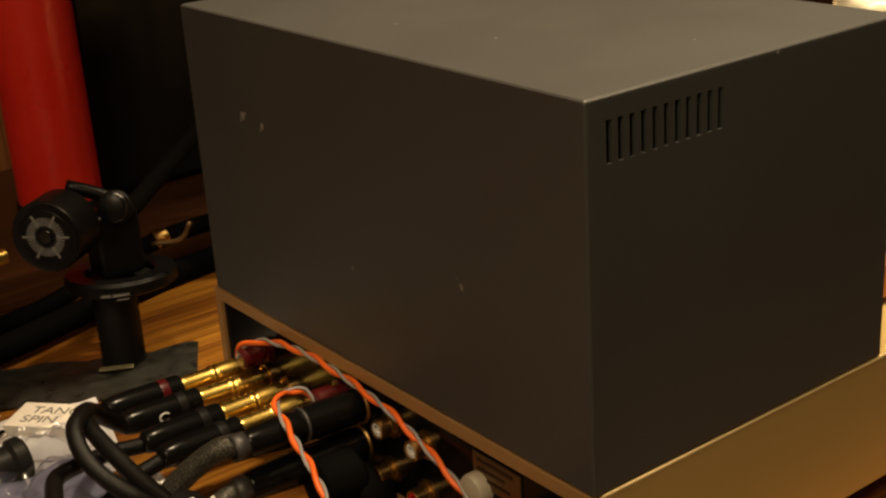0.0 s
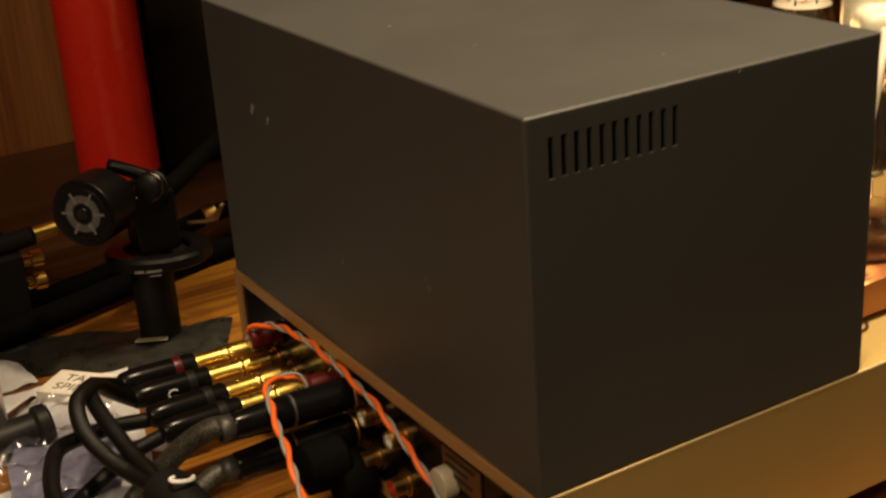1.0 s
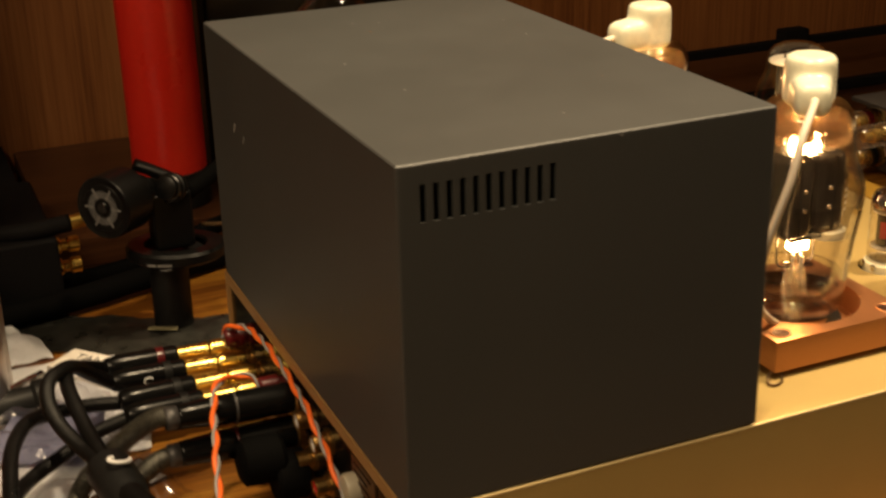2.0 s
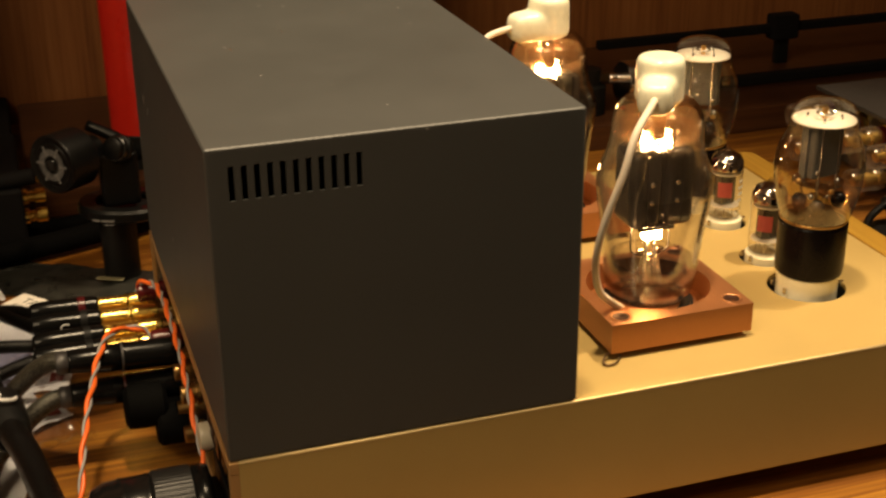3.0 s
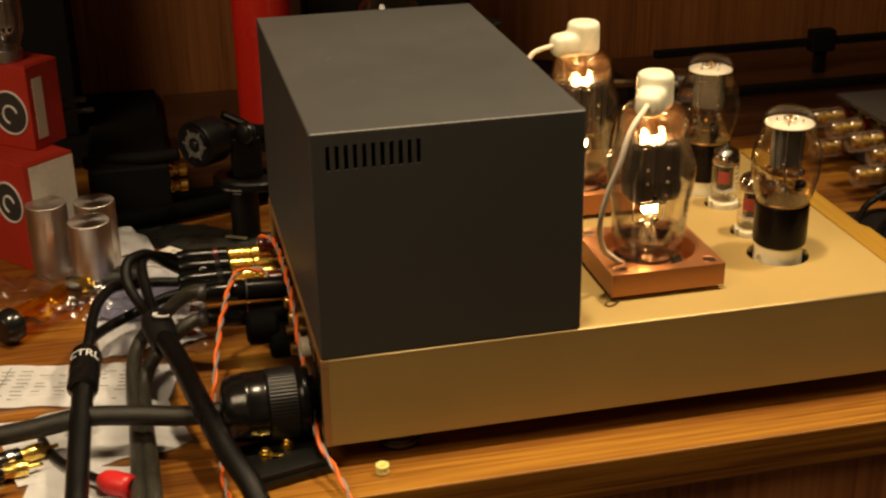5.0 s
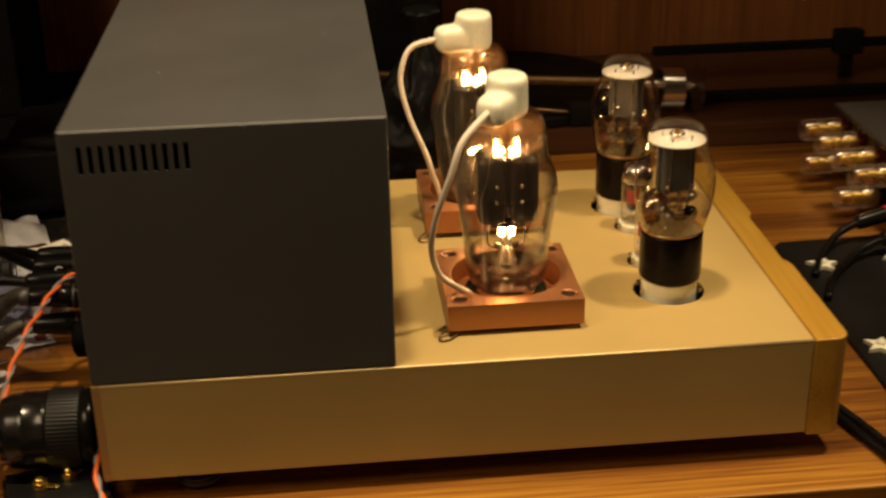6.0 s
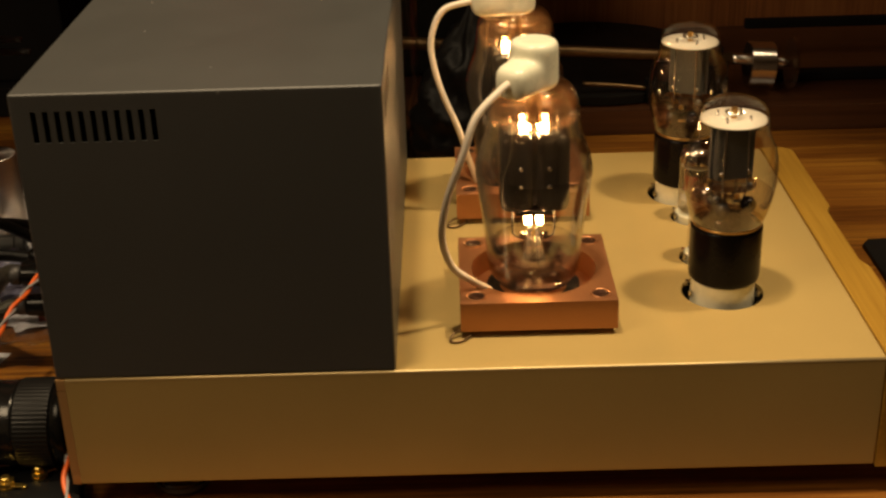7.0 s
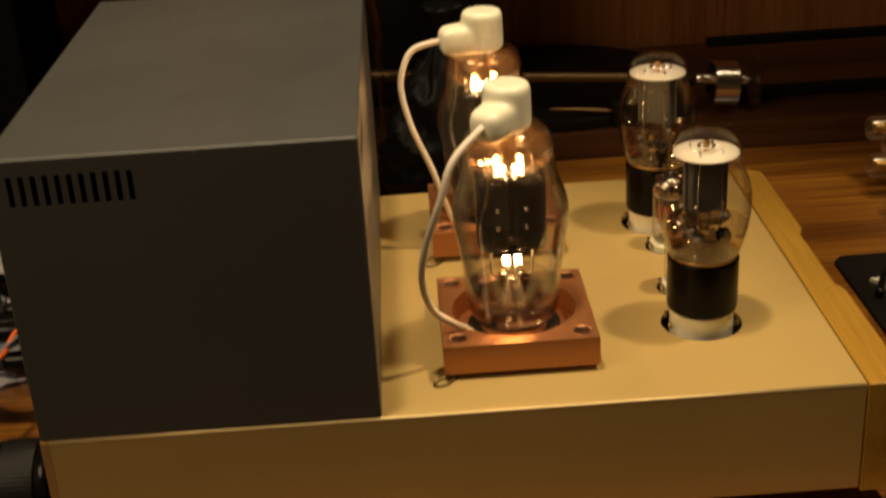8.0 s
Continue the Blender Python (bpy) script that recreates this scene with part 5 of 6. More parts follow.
part("end_cap", turned([(0, -0.012), (0.010, -0.011), (0.0135, -0.006), (0.0135, 0.003), (0, 0.003)], 20, pose(0, 0, 0, 0, 90, 0)), BLACK_GLOSS, driver, smooth=40)
part("shaft", cable([(0.082, 0, 0), (0.11, 0, 0), (0.145, 0, -0.004)], 0.0030, 12, 3), CHROME, driver, "steel shaft", smooth=60)

roll = thing("cable_roller", pose(-0.1120, 0.3060, 0.0125, 0, 0, 28), "black ribbed cable end lying on paper", "cable end")
part("tube", turned([(0.0035, 0.0), (0.0105, 0.0), (0.0120, 0.0015), (0.0120, 0.0070), (0.0095, 0.0090), (0.0095, 0.060), (0, 0.060)], 28, aim((0, 0, 0), (-0.75, 0.35, -0.03)) @ pose(0, 0, -0.004)), BLACK_MATT, roll, smooth=35)
part("hub", turned([(0, -0.0048), (0.0032, -0.0046), (0.0038, -0.0030), (0.0038, 0.002)], 20, aim((0, 0, 0), (-0.75, 0.35, -0.03))), SILVER_PLATE, roll, smooth=40)

# ---- behind the amplifier ----
arm = thing("tonearm_base", pose(-0.0080, 0.3980, 0), "black tonearm base with a marked dial on a post", "tonearm")
part("post", turned([(0, 0), (0.0125, 0), (0.0130, 0.001), (0.0130, 0.050), (0, 0.050)], 36, Matrix.Translation((-0.004, 0.002, 0))), BLACK_MATT, arm, "black cylindrical post", smooth=35)
part("mount_ring", turned([(0.020, 0.0500), (0.0305, 0.0500), (0.0330, 0.0515), (0.0330, 0.0570), (0.0315, 0.0590), (0.0215, 0.0590), (0.0200, 0.0575), (0.0200, 0.0500)], 48, pose(0, 0, 0, -4, 3, 0)), BLACK_PAINT, arm, "black mounting ring with worn white print", smooth=35)
part("mount_plate", turned([(0, 0.0490), (0.0205, 0.0490), (0.0205, 0.0545), (0, 0.0545)], 32), BLACK_MATT, arm, smooth=35)
for k, (a0, w) in enumerate(((228, 10), (240, 16), (243, 12))):
    bar = bmesh.new()
    zz = (0.0578, 0.0578, 0.0546)[k]
    rr = [[bar.verts.new((0.0333 * math.cos(math.radians(a0 + w * i / 6)), 0.0333 * math.sin(math.radians(a0 + w * i / 6)), zz + dz)) for dz in (-0.0016 if k < 2 else -0.0008, 0)] for i in range(7)]
    for a, b in zip(rr, rr[1:]):
        bar.faces.new((a[0], b[0], b[1], a[1]))
    part("worn_print", bar, PALE_MARK, arm)
dial_way = Vector((-0.75, -0.66, 0.03)).normalized()
dial_at = Vector((-0.0440, -0.0155, 0.0970))
drum = part("drum", turned([(0, 0.0), (0.0150, 0.0), (0.0155, -0.0006), (0.0182, -0.0004), (0.0200, 0.0004), (0.0207, -0.0010), (0.0207, -0.0240), (0.0190, -0.0260), (0.0110, -0.0265), (0.0110, -0.0400), (0, -0.0400)][::-1], 44, aim(dial_at, dial_way)), BLACK_PAINT, arm, "black drum with a ring of silver marks", smooth=35)
dial_frame = aim(dial_at, dial_way)
part("dial_hub", turned([(0, 0.0016), (0.0036, 0.0014), (0.0044, 0.0)], 24, dial_frame), BLACK_GLOSS, drum, smooth=40)
part("dial_ring", turned([(0.0062, 0.0001), (0.0062, 0.0003), (0.0114, 0.0003), (0.0114, 0.0001)], 40, dial_frame), HAZE_GREY, drum)
for k in range(36):
    a = 2 * math.pi * k / 36
    long = k % 6 == 0
    g = box(bmesh.new(), 0.0070 if not long else 0.0066, 0.0112 if not long else 0.0140, -0.00025 - 0.0004 * long, 0.00025 + 0.0004 * long, 0.0002, 0.0006)
    bmesh.ops.transform(g, matrix=dial_frame @ Matrix.Rotation(a, 4, "Z"), verts=g.verts)
    part("dial_mark", g, PALE_MARK, drum)
part("bearing", cuboid(-0.013, 0.014, -0.011, 0.011, 0.0590, 0.0985, bevel=0.004, seg=3), BLACK_PAINT, arm, smooth=35)
knob_way = Vector((-0.62, -0.72, 0.30)).normalized()
for k, (r, d) in enumerate(((0.0092, 0.0), (0.0100, 0.0042), (0.0092, 0.0084), (0.0078, 0.0122))):
    part("knurled_ring", turned([(0, 0.0), (r * 0.86, 0.0), (r, 0.0006), (r, 0.0030), (r * 0.86, 0.0036), (0, 0.0036)], 28, aim(Vector((0.006, -0.002, 0.0985)) + knob_way * d, knob_way)), BLACK_PAINT if k % 2 else BLACK_GLOSS, arm, smooth=35)
part("counter_stub", cable([(0.008, 0.004, 0.1010), (-0.006, 0.012, 0.1080), (-0.016, 0.018, 0.1120)], 0.0042, 14, 3), BLACK_PAINT, arm, smooth=60)
part("arm_tube", cable([(0.010, 0.0, 0.092), (0.060, 0.045, 0.100), (0.130, 0.105, 0.112)], 0.0058, 16, 4), VOID_BLACK, arm, "black arm tube", smooth=60)
part("lift_lever", cable([(0.018, -0.014, 0.075), (0.030, -0.026, 0.078), (0.036, -0.030, 0.088)], 0.0014, 10, 5), DARK_BRONZE, arm, smooth=60)

red_can = thing("red_cylinder", pose(0.0320, 0.5850, 0.0240), "tall red enamelled cylinder standing on the desk", "cylinder")
part("body", turned([(0, 0), (0.0285, 0), (0.0292, 0.001), (0.0292, 0.4200), (0.0280, 0.4215), (0, 0.4215)], 48), RED_PAINT, red_can, smooth=35)
part("base_ring", turned([(0.0292, 0.0), (0.0310, 0.0004), (0.0310, 0.0280), (0.0292, 0.0290)], 48), BLACK_MATT, red_can, smooth=35)

cabinet = thing("black_cabinet", pose(0.0, 0.0, 0), "tall glossy black cabinet behind the amplifier", "cabinet")
part("body", cuboid(0.078, 0.262, 0.640, 0.780, 0.0242, 0.620, bevel=0.003), SATIN_BLACK, cabinet, smooth=35)
part("front_board", cuboid(0.084, 0.256, 0.634, 0.6395, 0.030, 0.612, bevel=0.002), SATIN_BLACK, cabinet, smooth=35)

# box with gold sockets behind the papers
can = thing("black_unit", pose(0, 0, 0), "low black unit with gold phono plugs in its side", "audio unit")
part("case", cuboid(-0.148, -0.0745, 0.458, 0.600, 0.0, 0.0540, bevel=0.004, seg=3), DULL_BLACK, can, smooth=35)
for y, z in ((0.482, 0.0400), (0.482, 0.0240)):
    part("gold_plug", turned([(0.0060, 0.0), (0.0060, 0.003), (0.0042, 0.004), (0.0042, 0.008), (0.0056, 0.009), (0.0056, 0.016), (0.0030, 0.017), (0, 0.017)], 24, aim((-0.0745, y, z), (1, 0, 0))), BRASS, can, "gold phono plug", smooth=35)
part("upper_plug", turned([(0.0050, 0.0), (0.0050, 0.016), (0.0030, 0.017), (0, 0.017)], 24, aim((-0.0650, 0.4700, 0.0600), (1, 0.1, 0.05))), BRASS, can, "gold phono plug", smooth=35)
part("upper_sleeve", cable([(-0.0640, 0.4700, 0.0600), (-0.0900, 0.4680, 0.0590), (-0.1200, 0.4800, 0.0560), (-0.1500, 0.5000, 0.0480)], 0.0062, 14), DULL_BLACK, can, smooth=60)
cord("black_cable", [(-0.230, 0.440, 0.0110), (-0.170, 0.440, 0.0110), (-0.110, 0.442, 0.0110), (-0.060, 0.452, 0.0110), (-0.010, 0.468, 0.0110), (0.060, 0.492, 0.0085), (0.160, 0.505, 0.0085)], 0.0085, VOID_BLACK, "thick black cable lying on the desk", group="desk cables")
cord("black_cable", [(-0.080, 0.4950, 0.0070), (-0.020, 0.5050, 0.0070), (0.050, 0.5000, 0.0300), (0.100, 0.502, 0.0340), (0.180, 0.510, 0.0300)], 0.0062, VOID_BLACK, "thick black cable lying on the desk", group="desk cables")
part("gold_ring", turned([(0.0064, 0.0), (0.0070, 0.0004), (0.0070, 0.0095), (0.0064, 0.0100)], 20, aim((0.0600, 0.5000, 0.0325), (0.95, 0.05, 0.1))), OLD_BRASS, bpy.data.objects["black_cable.001"], smooth=40)


def carton(x, y, z, turn, size, label):
    """A tube carton, placed by its near upright edge."""
    t = thing("tube_carton", pose(x, y, z, 0, 0, turn), label, "box", "red cartons")
    part("body", cuboid(-size[0], 0, 0, size[1], 0, size[2], bevel=0.0012), RED_CARD, t)
    part("flap", cuboid(-size[0] + 0.002, -0.002, 0.002, size[1] - 0.002, size[2] + 0.0001, size[2] + 0.0007, bevel=0.0002), RED_CARD, t)
    return t


def disc_badge(t, x, z, r):
    part("disc_mark", turned([(0, 0.0004), (r, 0.0004), (r, 0.0)], 32, aim((x, -0.0002, z), (0, -1, 0))), INK, t, "black disc mark")
    part("disc_arc", sweep(bmesh.new(), [Vector((x + 1.08 * r * math.cos(a), -0.0006, z + 1.08 * r * math.sin(a))) for a in (2 * math.pi * k / 28 for k in range(29))], 0.0009, 6), WHITE_INK, t)
    part("disc_curl", sweep(bmesh.new(), [Vector((x + 0.45 * r * math.cos(a), -0.0008, z - 0.1 * r + 0.45 * r * math.sin(a))) for a in (0.3 + 4.2 * k / 16 for k in range(17))], 0.0011, 6), WHITE_INK, t)


low = carton(-0.1955, 0.3660, 0.0, -50, (0.079, 0.0520, 0.0970), "worn red carton with a white side label")
part("side_label", cuboid(0.0001, 0.0006, 0.006, 0.0515, 0.030, 0.0940), WHITE_CARD, low, "worn white label")
disc_badge(low, -0.024, 0.060, 0.0165)
high = carton(-0.1850, 0.4010, 0.0980, -40, (0.0745, 0.039, 0.0735), "red carton with a white strip and black disc mark")
part("white_strip", cuboid(0.0001, 0.0006, 0.006, 0.0172, 0.0090, 0.0620), WHITE_CARD, high, "white paper strip")
disc_badge(high, -0.0225, 0.0315, 0.0175)
tool = thing("metal_connector", pose(-0.1750, 0.4700, 0.1150, 0, 0, -8), "dull grey metal connector with two prongs behind a carton", "connector")
part("flange", turned([(0, 0), (0.013, 0), (0.0135, 0.001), (0.0135, 0.004), (0.008, 0.005), (0.008, 0.012), (0, 0.012)], 24, pose(-0.006, 0, 0, 0, 90, 0)), DULL_STEEL, tool, smooth=35)
for z, n in ((0.006, 0.034), (-0.004, 0.040)):
    part("prong", cable([(0.004, 0, z), (0.020, 0, z), (n, 0, z)], 0.0026, 10, 3), DULL_STEEL, tool, smooth=60)
part("stay", cuboid(-0.014, -0.004, -0.003, 0.005, -0.1148, 0.004, bevel=0.001), BLACK_MATT, tool)
# Added black box: hides the lit desk strip that should lie dark.
backing = thing("dark_backing", pose(0, 0, 0), "low black box added to darken the desk by the wall", "case")
part("body", cuboid(-0.560, -0.078, 0.625, 0.792, 0.0, 0.0300, bevel=0.003), DULL_BLACK, backing, smooth=35)
tall = thing("tall_case", pose(0, 0, 0), "tall dull black case standing by the wall", "case")
part("body", cuboid(-0.560, -0.158, 0.640, 0.785, 0.0302, 0.560, bevel=0.004), DULL_BLACK, tall, smooth=35)
for k, w in enumerate((0.034, 0.052, 0.020)):
    part("print_bar", cuboid(-0.260, -0.260 + w, 0.6392, 0.6396, 0.205 - 0.016 * k, 0.208 - 0.016 * k), PALE_MARK, tall)


def glass_ornament(x, y, z, label, metal):
    t = thing("glass_tube", pose(x, y, z), label, "vacuum tube", "spare glass tubes")
    part("bulb", turned([(0, 0.0), (0.010, 0.0), (0.0125, 0.002), (0.0125, 0.014), (0.0165, 0.024), (0.0170, 0.050), (0.0140, 0.062), (0.0060, 0.068), (0, 0.069)], 36), SMOKED, t, smooth=60)
    part("pinch", turned([(0.0100, 0.002), (0.0060, 0.014), (0.0045, 0.022), (0, 0.023)], 20), GLASS, t, smooth=60)
    for k in range(4):
        a = 0.4 + math.pi / 2 * k
        part("rod", cable([(0.004 * math.cos(a), 0.004 * math.sin(a), 0.020), (0.009 * math.cos(a), 0.009 * math.sin(a), 0.028), (0.009 * math.cos(a), 0.009 * math.sin(a), 0.054)], 0.0009, 8, 4), CHROME, t, smooth=60)
    part("plate", cuboid(-0.009, 0.009, -0.005, 0.005, 0.028, 0.052, bevel=0.002), metal, t, smooth=35)
    part("collar", turned([(0.0126, 0.0), (0.0135, 0.0005), (0.0135, 0.010), (0.0126, 0.0105)], 28), metal, t, smooth=35)
    return t


glass_ornament(-0.1995, 0.4290, 0.1722, "clear glass tube standing on a red carton", SILVER_PLATE)

# turntable with its tonearm
deck = thing("turntable", pose(0, 0, 0), "low dark wood turntable with a long bronze tonearm", "turntable")
part("plinth", cuboid(-0.070, 1.05, 0.532, 0.784, 0.0, 0.0240, bevel=0.003), WALNUT, deck, "dark walnut plinth", smooth=35)
part("platter", turned([(0, 0.0245), (0.118, 0.0245), (0.120, 0.0255), (0.120, 0.0330), (0.118, 0.0340), (0, 0.0340)], 72, Matrix.Translation((0.335, 0.660, 0))), BLACK_MATT, deck, smooth=35)
part("tonearm_tube", cable([(0.150, 0.5800, 0.0765), (0.290, 0.5750, 0.0660), (0.452, 0.5700, 0.0560)], 0.0056, 18, 4), DARK_BRONZE, deck, "bronze tonearm tube", smooth=60)
part("tonearm_stub", cable([(0.450, 0.5700, 0.0560), (0.480, 0.5695, 0.0530), (0.5030, 0.5690, 0.0512)], 0.0050, 18, 3), CHROME, deck, smooth=60)
part("counterweight", turned([(0, 0.0), (0.0195, 0.0), (0.0205, 0.001), (0.0205, 0.0220), (0.0195, 0.0230), (0, 0.0230)], 40, aim((0.4660, 0.5698, 0.0500), (1, -0.005, -0.06))), CHROME, deck, "bright steel counterweight", smooth=35)
part("weight_disc", turned([(0, 0.0), (0.0225, 0.0), (0.0225, 0.003), (0, 0.003)], 40, aim((0.5040, 0.5690, 0.0505), (1, -0.005, -0.06))), SMOKED, deck, smooth=35)
part("arm_pillar", turned([(0, 0.024), (0.015, 0.024), (0.015, 0.050), (0.010, 0.052), (0.010, 0.066), (0, 0.066)], 32, Matrix.Translation((0.4350, 0.5720, 0))), BLACK_MATT, deck, smooth=35)
part("lift_rod", cable([(0.318, 0.5500, 0.0425), (0.350, 0.5500, 0.0400), (0.378, 0.5500, 0.0360)], 0.0022, 10, 3), DARK_BRONZE, deck, "thin brass lift rod", smooth=60)
part("lift_block", cuboid(0.374, 0.402, 0.542, 0.560, 0.0245, 0.0450, bevel=0.002), BLACK_MATT, deck, smooth=35)

rail = thing("black_rail", pose(0, 0, 0), "long black metal rail on short stands", "rail")
part("bar", cuboid(0.482, 1.10, 0.654, 0.664, 0.0570, 0.0660, bevel=0.002), DULL_BLACK, rail, smooth=35)
part("lower_bar", cuboid(0.500, 1.10, 0.594, 0.606, 0.0243, 0.0340, bevel=0.002), DULL_BLACK, rail, smooth=35)
part("clamp", cuboid(0.676, 0.706, 0.650, 0.668, 0.0500, 0.0760, bevel=0.003), DULL_BLACK, rail, smooth=35)
for x in (0.684, 0.90, 1.05):
    part("stand", cuboid(x, x + 0.014, 0.655, 0.663, 0.0242, 0.0568, bevel=0.001), BLACK_MATT, rail)

# a spare glass tube and a crumpled black bag between the cover and the turntable
big = glass_ornament(0.1430, 0.4900, 0.0, "large spare glass tube standing on the desk", BLACK_GLOSS)
big.scale = (2.0, 2.0, 2.95)


def stuffed_bag(x, y, wide, deep, tall, seed):
    """A soft bag: an upright rounded body with sharp folds running over it."""
    t = thing("black_bag", pose(x, y, 0), "crumpled glossy black plastic bag standing on the desk", "bag")
    off = Vector((seed, 2.0 * seed, 0.5))
    bm, rows, n, m = bmesh.new(), [], 46, 34
    for j in range(m + 1):
        v = j / m
        waist = (1 - v**3.2) * (0.92 + 0.12 * math.sin(5 * v)) + 0.02
        row = []
        for i in range(n):
            a = 2 * math.pi * i / n
            d = Vector((math.cos(a), math.sin(a), 0))
            q = Vector((d.x * 1.7, d.y * 1.7, v * 4.2)) + off
            fold = 1 - 2 * abs(noise.noise(q * 1.3)) + 0.5 * (1 - 2 * abs(noise.noise(q * 3.1)))
            r = waist * (0.80 + 0.20 * fold)
            row.append(bm.verts.new((wide * r * d.x, deep * r * d.y, tall * v * (0.97 + 0.03 * fold))))
        rows.append(row)
    for p, q in zip(rows, rows[1:]):
        for i in range(n):
            k = (i + 1) % n
            bm.faces.new((p[i], p[k], q[k], q[i]))
    bm.faces.new(rows[-1])
    bm.faces.new(rows[0][::-1])
    part("film", bm, BLACK_FILM, t, smooth=38)
    neck = bmesh.new()
    rings = [[neck.verts.new((r * (1 + 0.35 * (i % 2)) * math.cos(math.pi * i / 9), r * (1 + 0.35 * (i % 2)) * math.sin(math.pi * i / 9), z)) for i in range(18)] for r, z in ((0.006, tall * 0.95), (0.0045, tall * 1.01), (0.011, tall * 1.10), (0.013, tall * 1.13))]
    for p, q in zip(rings, rings[1:]):
        for i in range(18):
            neck.faces.new((p[i], p[(i + 1) % 18], q[(i + 1) % 18], q[i]))
    neck.faces.new(rings[-1])
    part("gathered_neck", neck, BLACK_FILM, t, "gathered neck of the bag", smooth=30)
    return t


stuffed_bag(0.2240, 0.4500, 0.052, 0.040, 0.150, 7)

# ---- beside the amplifier ----
case = thing("terminal_box", pose(0, 0, 0), "grey metal box with clear-capped gold terminals", "audio unit")
part("body", cuboid(0.612, 0.880, 0.275, 0.452, 0.004, 0.0610, bevel=0.002), BOX_GREY, case, smooth=35)
part("lid", cuboid(0.600, 0.886, 0.268, 0.457, 0.0613, 0.0655, bevel=0.0012), BOX_GREY, case, "grey metal lid", smooth=35)
for x in (0.635, 0.86):
    for y in (0.290, 0.435):
        part("foot", turned([(0, 0), (0.008, 0), (0.008, 0.004), (0, 0.004)], 16, Matrix.Translation((x, y, 0))), BLACK_MATT, case)


def binding_post(y, z, ring):
    at = aim((0.6118, y, z), (-1, 0, 0))
    p = part("binding_post", turned([(0.0095, 0.0), (0.0095, 0.004), (0.0052, 0.005), (0.0052, 0.011), (0.0062, 0.012), (0.0062, 0.020), (0.0050, 0.021), (0.0050, 0.027), (0.0062, 0.028), (0.0062, 0.034), (0.0044, 0.035), (0.0044, 0.042), (0.0030, 0.043), (0, 0.043)], 24, at), BRASS, case, "gold binding post", smooth=35)
    part("clear_cap", turned([(0.0070, 0.0130), (0.0094, 0.0135), (0.0100, 0.0150), (0.0100, 0.0240), (0.0090, 0.0255), (0.0090, 0.0275), (0.0098, 0.0290), (0.0098, 0.0440), (0.0088, 0.0470), (0.0050, 0.0482), (0, 0.0482)], 28, at), MILKY, p, "clear plastic cap", smooth=40)
    part("marker_ring", turned([(0.0067, 0.0060), (0.0090, 0.0065), (0.0090, 0.0115), (0.0067, 0.0120)], 24, at), ring, p, smooth=40)


for y in (0.439, 0.4026, 0.363, 0.323):
    binding_post(y, 0.0470, DARK_RED)
for y in (0.430, 0.348):
    binding_post(y, 0.0180, BLACK_GLOSS)

mat_out = [(0.494, -0.02), (0.494, 0.292), (0.500, 0.300), (0.93, 0.312), (0.93, -0.02)]
mat = tagged(part("black_mat", slab(mat_out, 0.0, 0.003, bevel=0.0008), BLACK_MATT), "flat black rubber mat on the desk", "mat")


def star_clip(x, y, turn):
    pts = []
    for k in range(10):
        r = 0.0125 if k % 2 == 0 else 0.0055
        pts.append((r * math.cos(math.pi * k / 5), r * math.sin(math.pi * k / 5)))
    t = thing("star_clip", pose(x, y, 0.0031, 0, 0, turn), "small white star-shaped plastic clip on a mat", "clip", "star clips")
    part("star", slab(pts, 0.0, 0.0035, bevel=0.0010), CERAMIC, t, smooth=40)
    part("boss", turned([(0.0035, 0.0034), (0.0032, 0.0060), (0, 0.0062)], 16), CERAMIC, t, smooth=40)
    return t


star_clip(0.5180, 0.2500, 10)
star_clip(0.5820, 0.2560, 40)
star_clip(0.5110, 0.1180, 65)


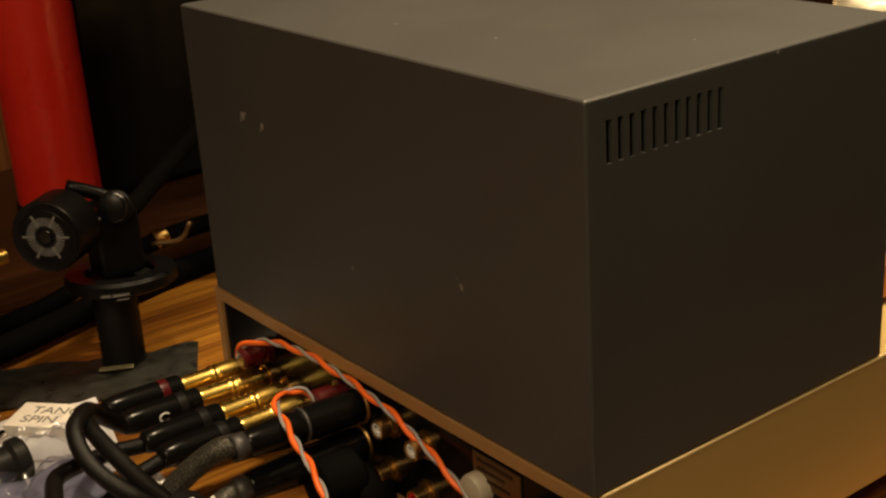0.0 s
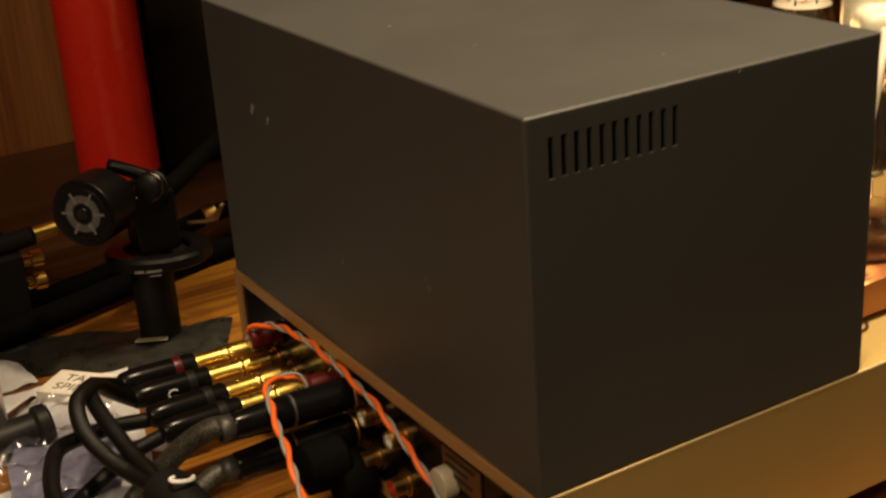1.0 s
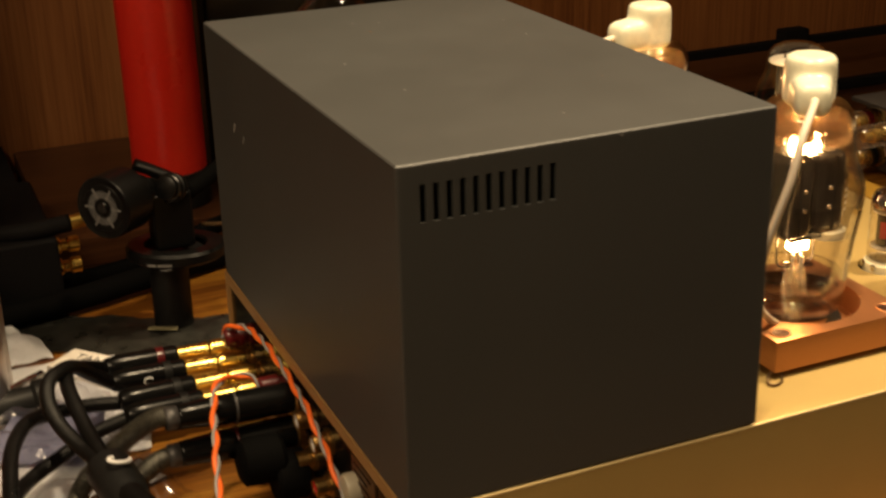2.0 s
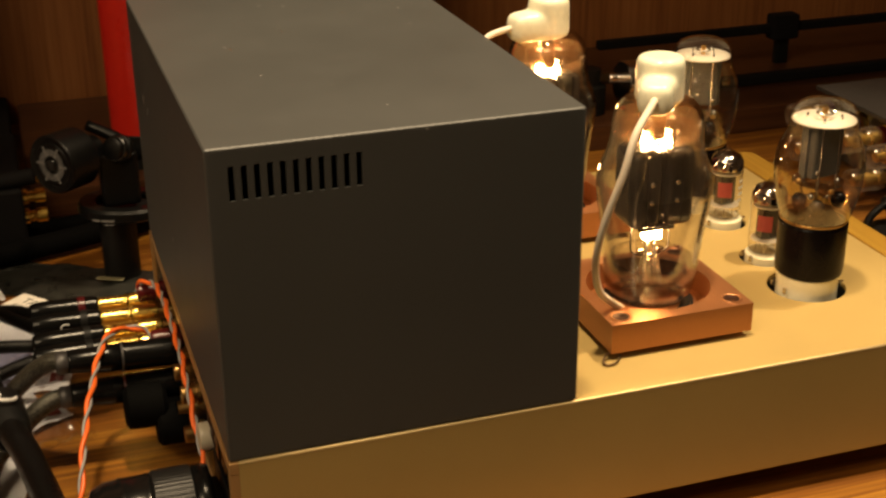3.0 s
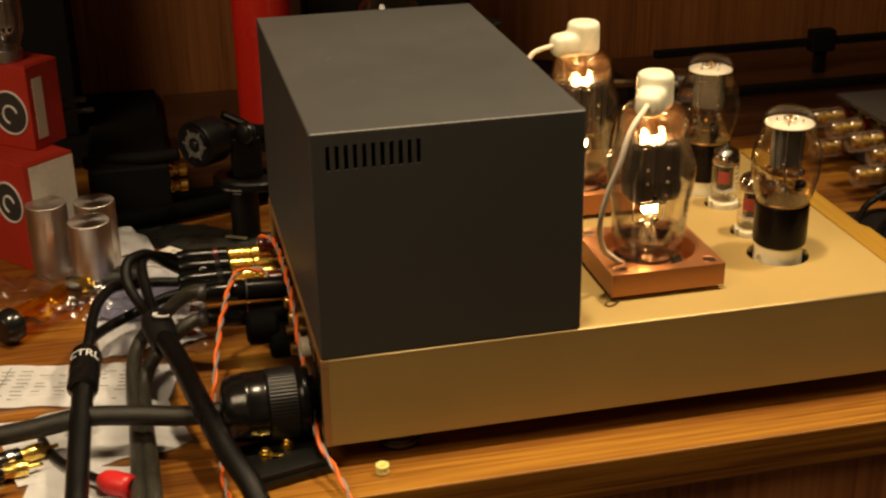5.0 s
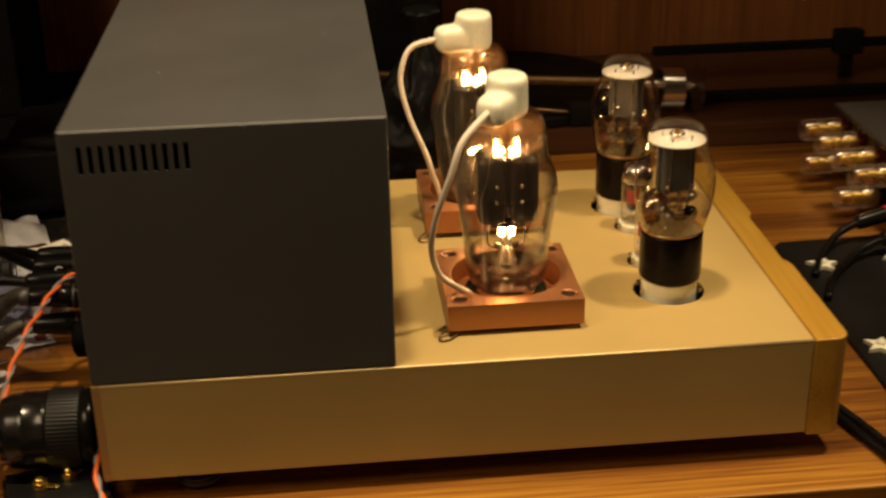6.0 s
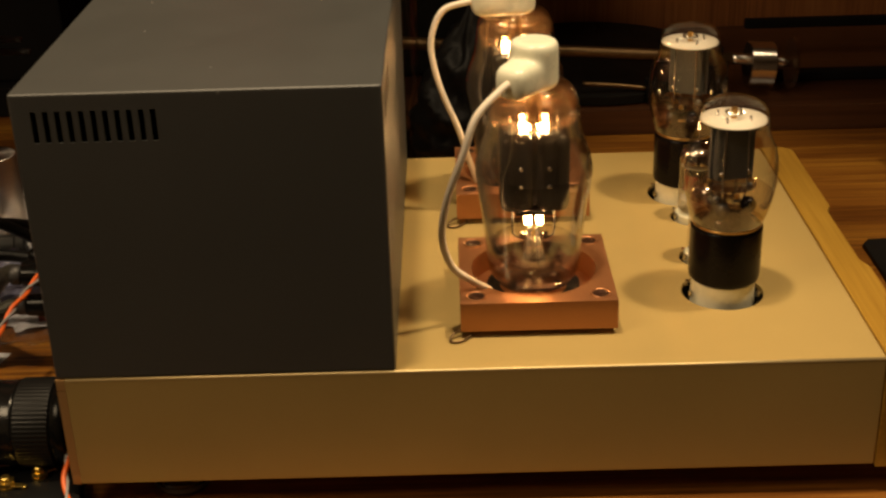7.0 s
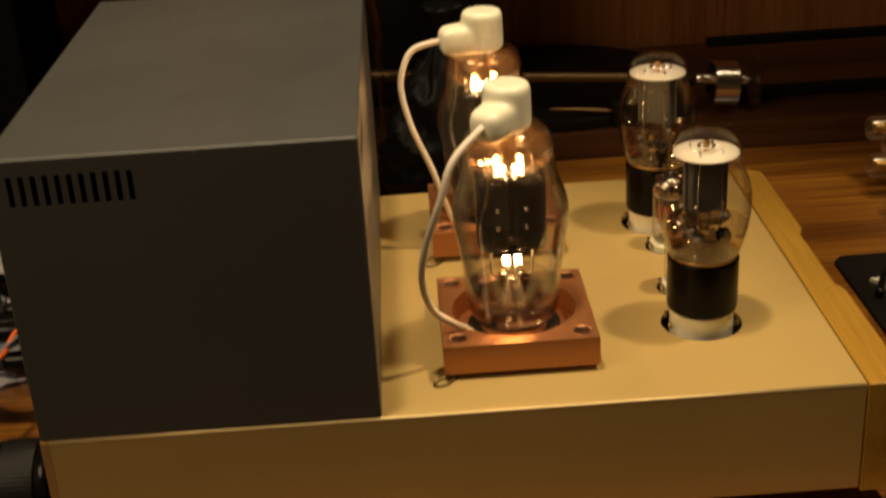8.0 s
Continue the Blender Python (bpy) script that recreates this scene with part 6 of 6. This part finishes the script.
def ring_cable(points, grip, way):
    t = thing("test_lead", pose(0, 0, 0), "grey cable with a black plug and red ring", "cable", "test leads")
    part("jacket", cable(points, 0.0030, 12), RUBBER, t, smooth=60)
    plug = part("plug", turned([(0.0030, 0.0), (0.0058, 0.003), (0.0062, 0.010), (0.0062, 0.046), (0.0050, 0.050), (0, 0.050)], 24, aim(grip, way)), BLACK_GLOSS, t, "black plug sleeve", smooth=35)
    part("red_ring", turned([(0.0063, 0.0280), (0.0068, 0.0285), (0.0068, 0.0345), (0.0063, 0.0350)], 24, aim(grip, way)), RED_PLASTIC, plug, smooth=40)


ring_cable([(0.5050, 0.2300, 0.0065), (0.5180, 0.2550, 0.0080), (0.5400, 0.2820, 0.0140), (0.5620, 0.2930, 0.0200)], (0.5590, 0.2920, 0.0190), (0.96, 0.20, 0.16))
ring_cable([(0.5000, 0.1900, 0.0065), (0.5180, 0.2250, 0.0070), (0.5480, 0.2560, 0.0110), (0.5720, 0.2660, 0.0160)], (0.5700, 0.2655, 0.0155), (0.98, 0.10, 0.12))
cord("thin_cable", [(0.4400, 0.0620, 0.0032), (0.4480, 0.0400, 0.0030), (0.4560, 0.0100, 0.0030), (0.4640, -0.0220, 0.0030), (0.4680, -0.0400, -0.0020), (0.4690, -0.0440, -0.0700)], 0.0028, RUBBER, "thin black cable running over the desk edge", group="thin cables")
cord("thin_cable", [(0.4440, 0.0700, 0.0030), (0.4540, 0.0450, 0.0030), (0.4640, 0.0120, 0.0030), (0.4730, -0.0220, 0.0030), (0.4760, -0.0400, -0.0020), (0.4770, -0.0440, -0.0700)], 0.0028, RUBBER, "thin black cable running over the desk edge", group="thin cables")
cord("grey_cable", [(0.545, -0.050, -0.060), (0.542, -0.040, 0.0060), (0.535, 0.010, 0.0100), (0.530, 0.060, 0.0105), (0.545, 0.110, 0.0105), (0.590, 0.150, 0.0105), (0.680, 0.170, 0.0105)], 0.0074, BRAID, "thick grey cable on a black mat")
for x, y, turn in ((0.4640, 0.2880, 30), (0.4560, 0.1760, 80)):
    pin = thing("white_pin", pose(x, y, 0.0022, 0, 90, turn), "tiny white plastic pin on the desk", "pin", "white pins")
    part("body", turned([(0, 0), (0.0018, 0.0004), (0.0022, 0.002), (0.0014, 0.004), (0.0014, 0.010), (0, 0.0105)], 14), CERAMIC, pin, smooth=40)
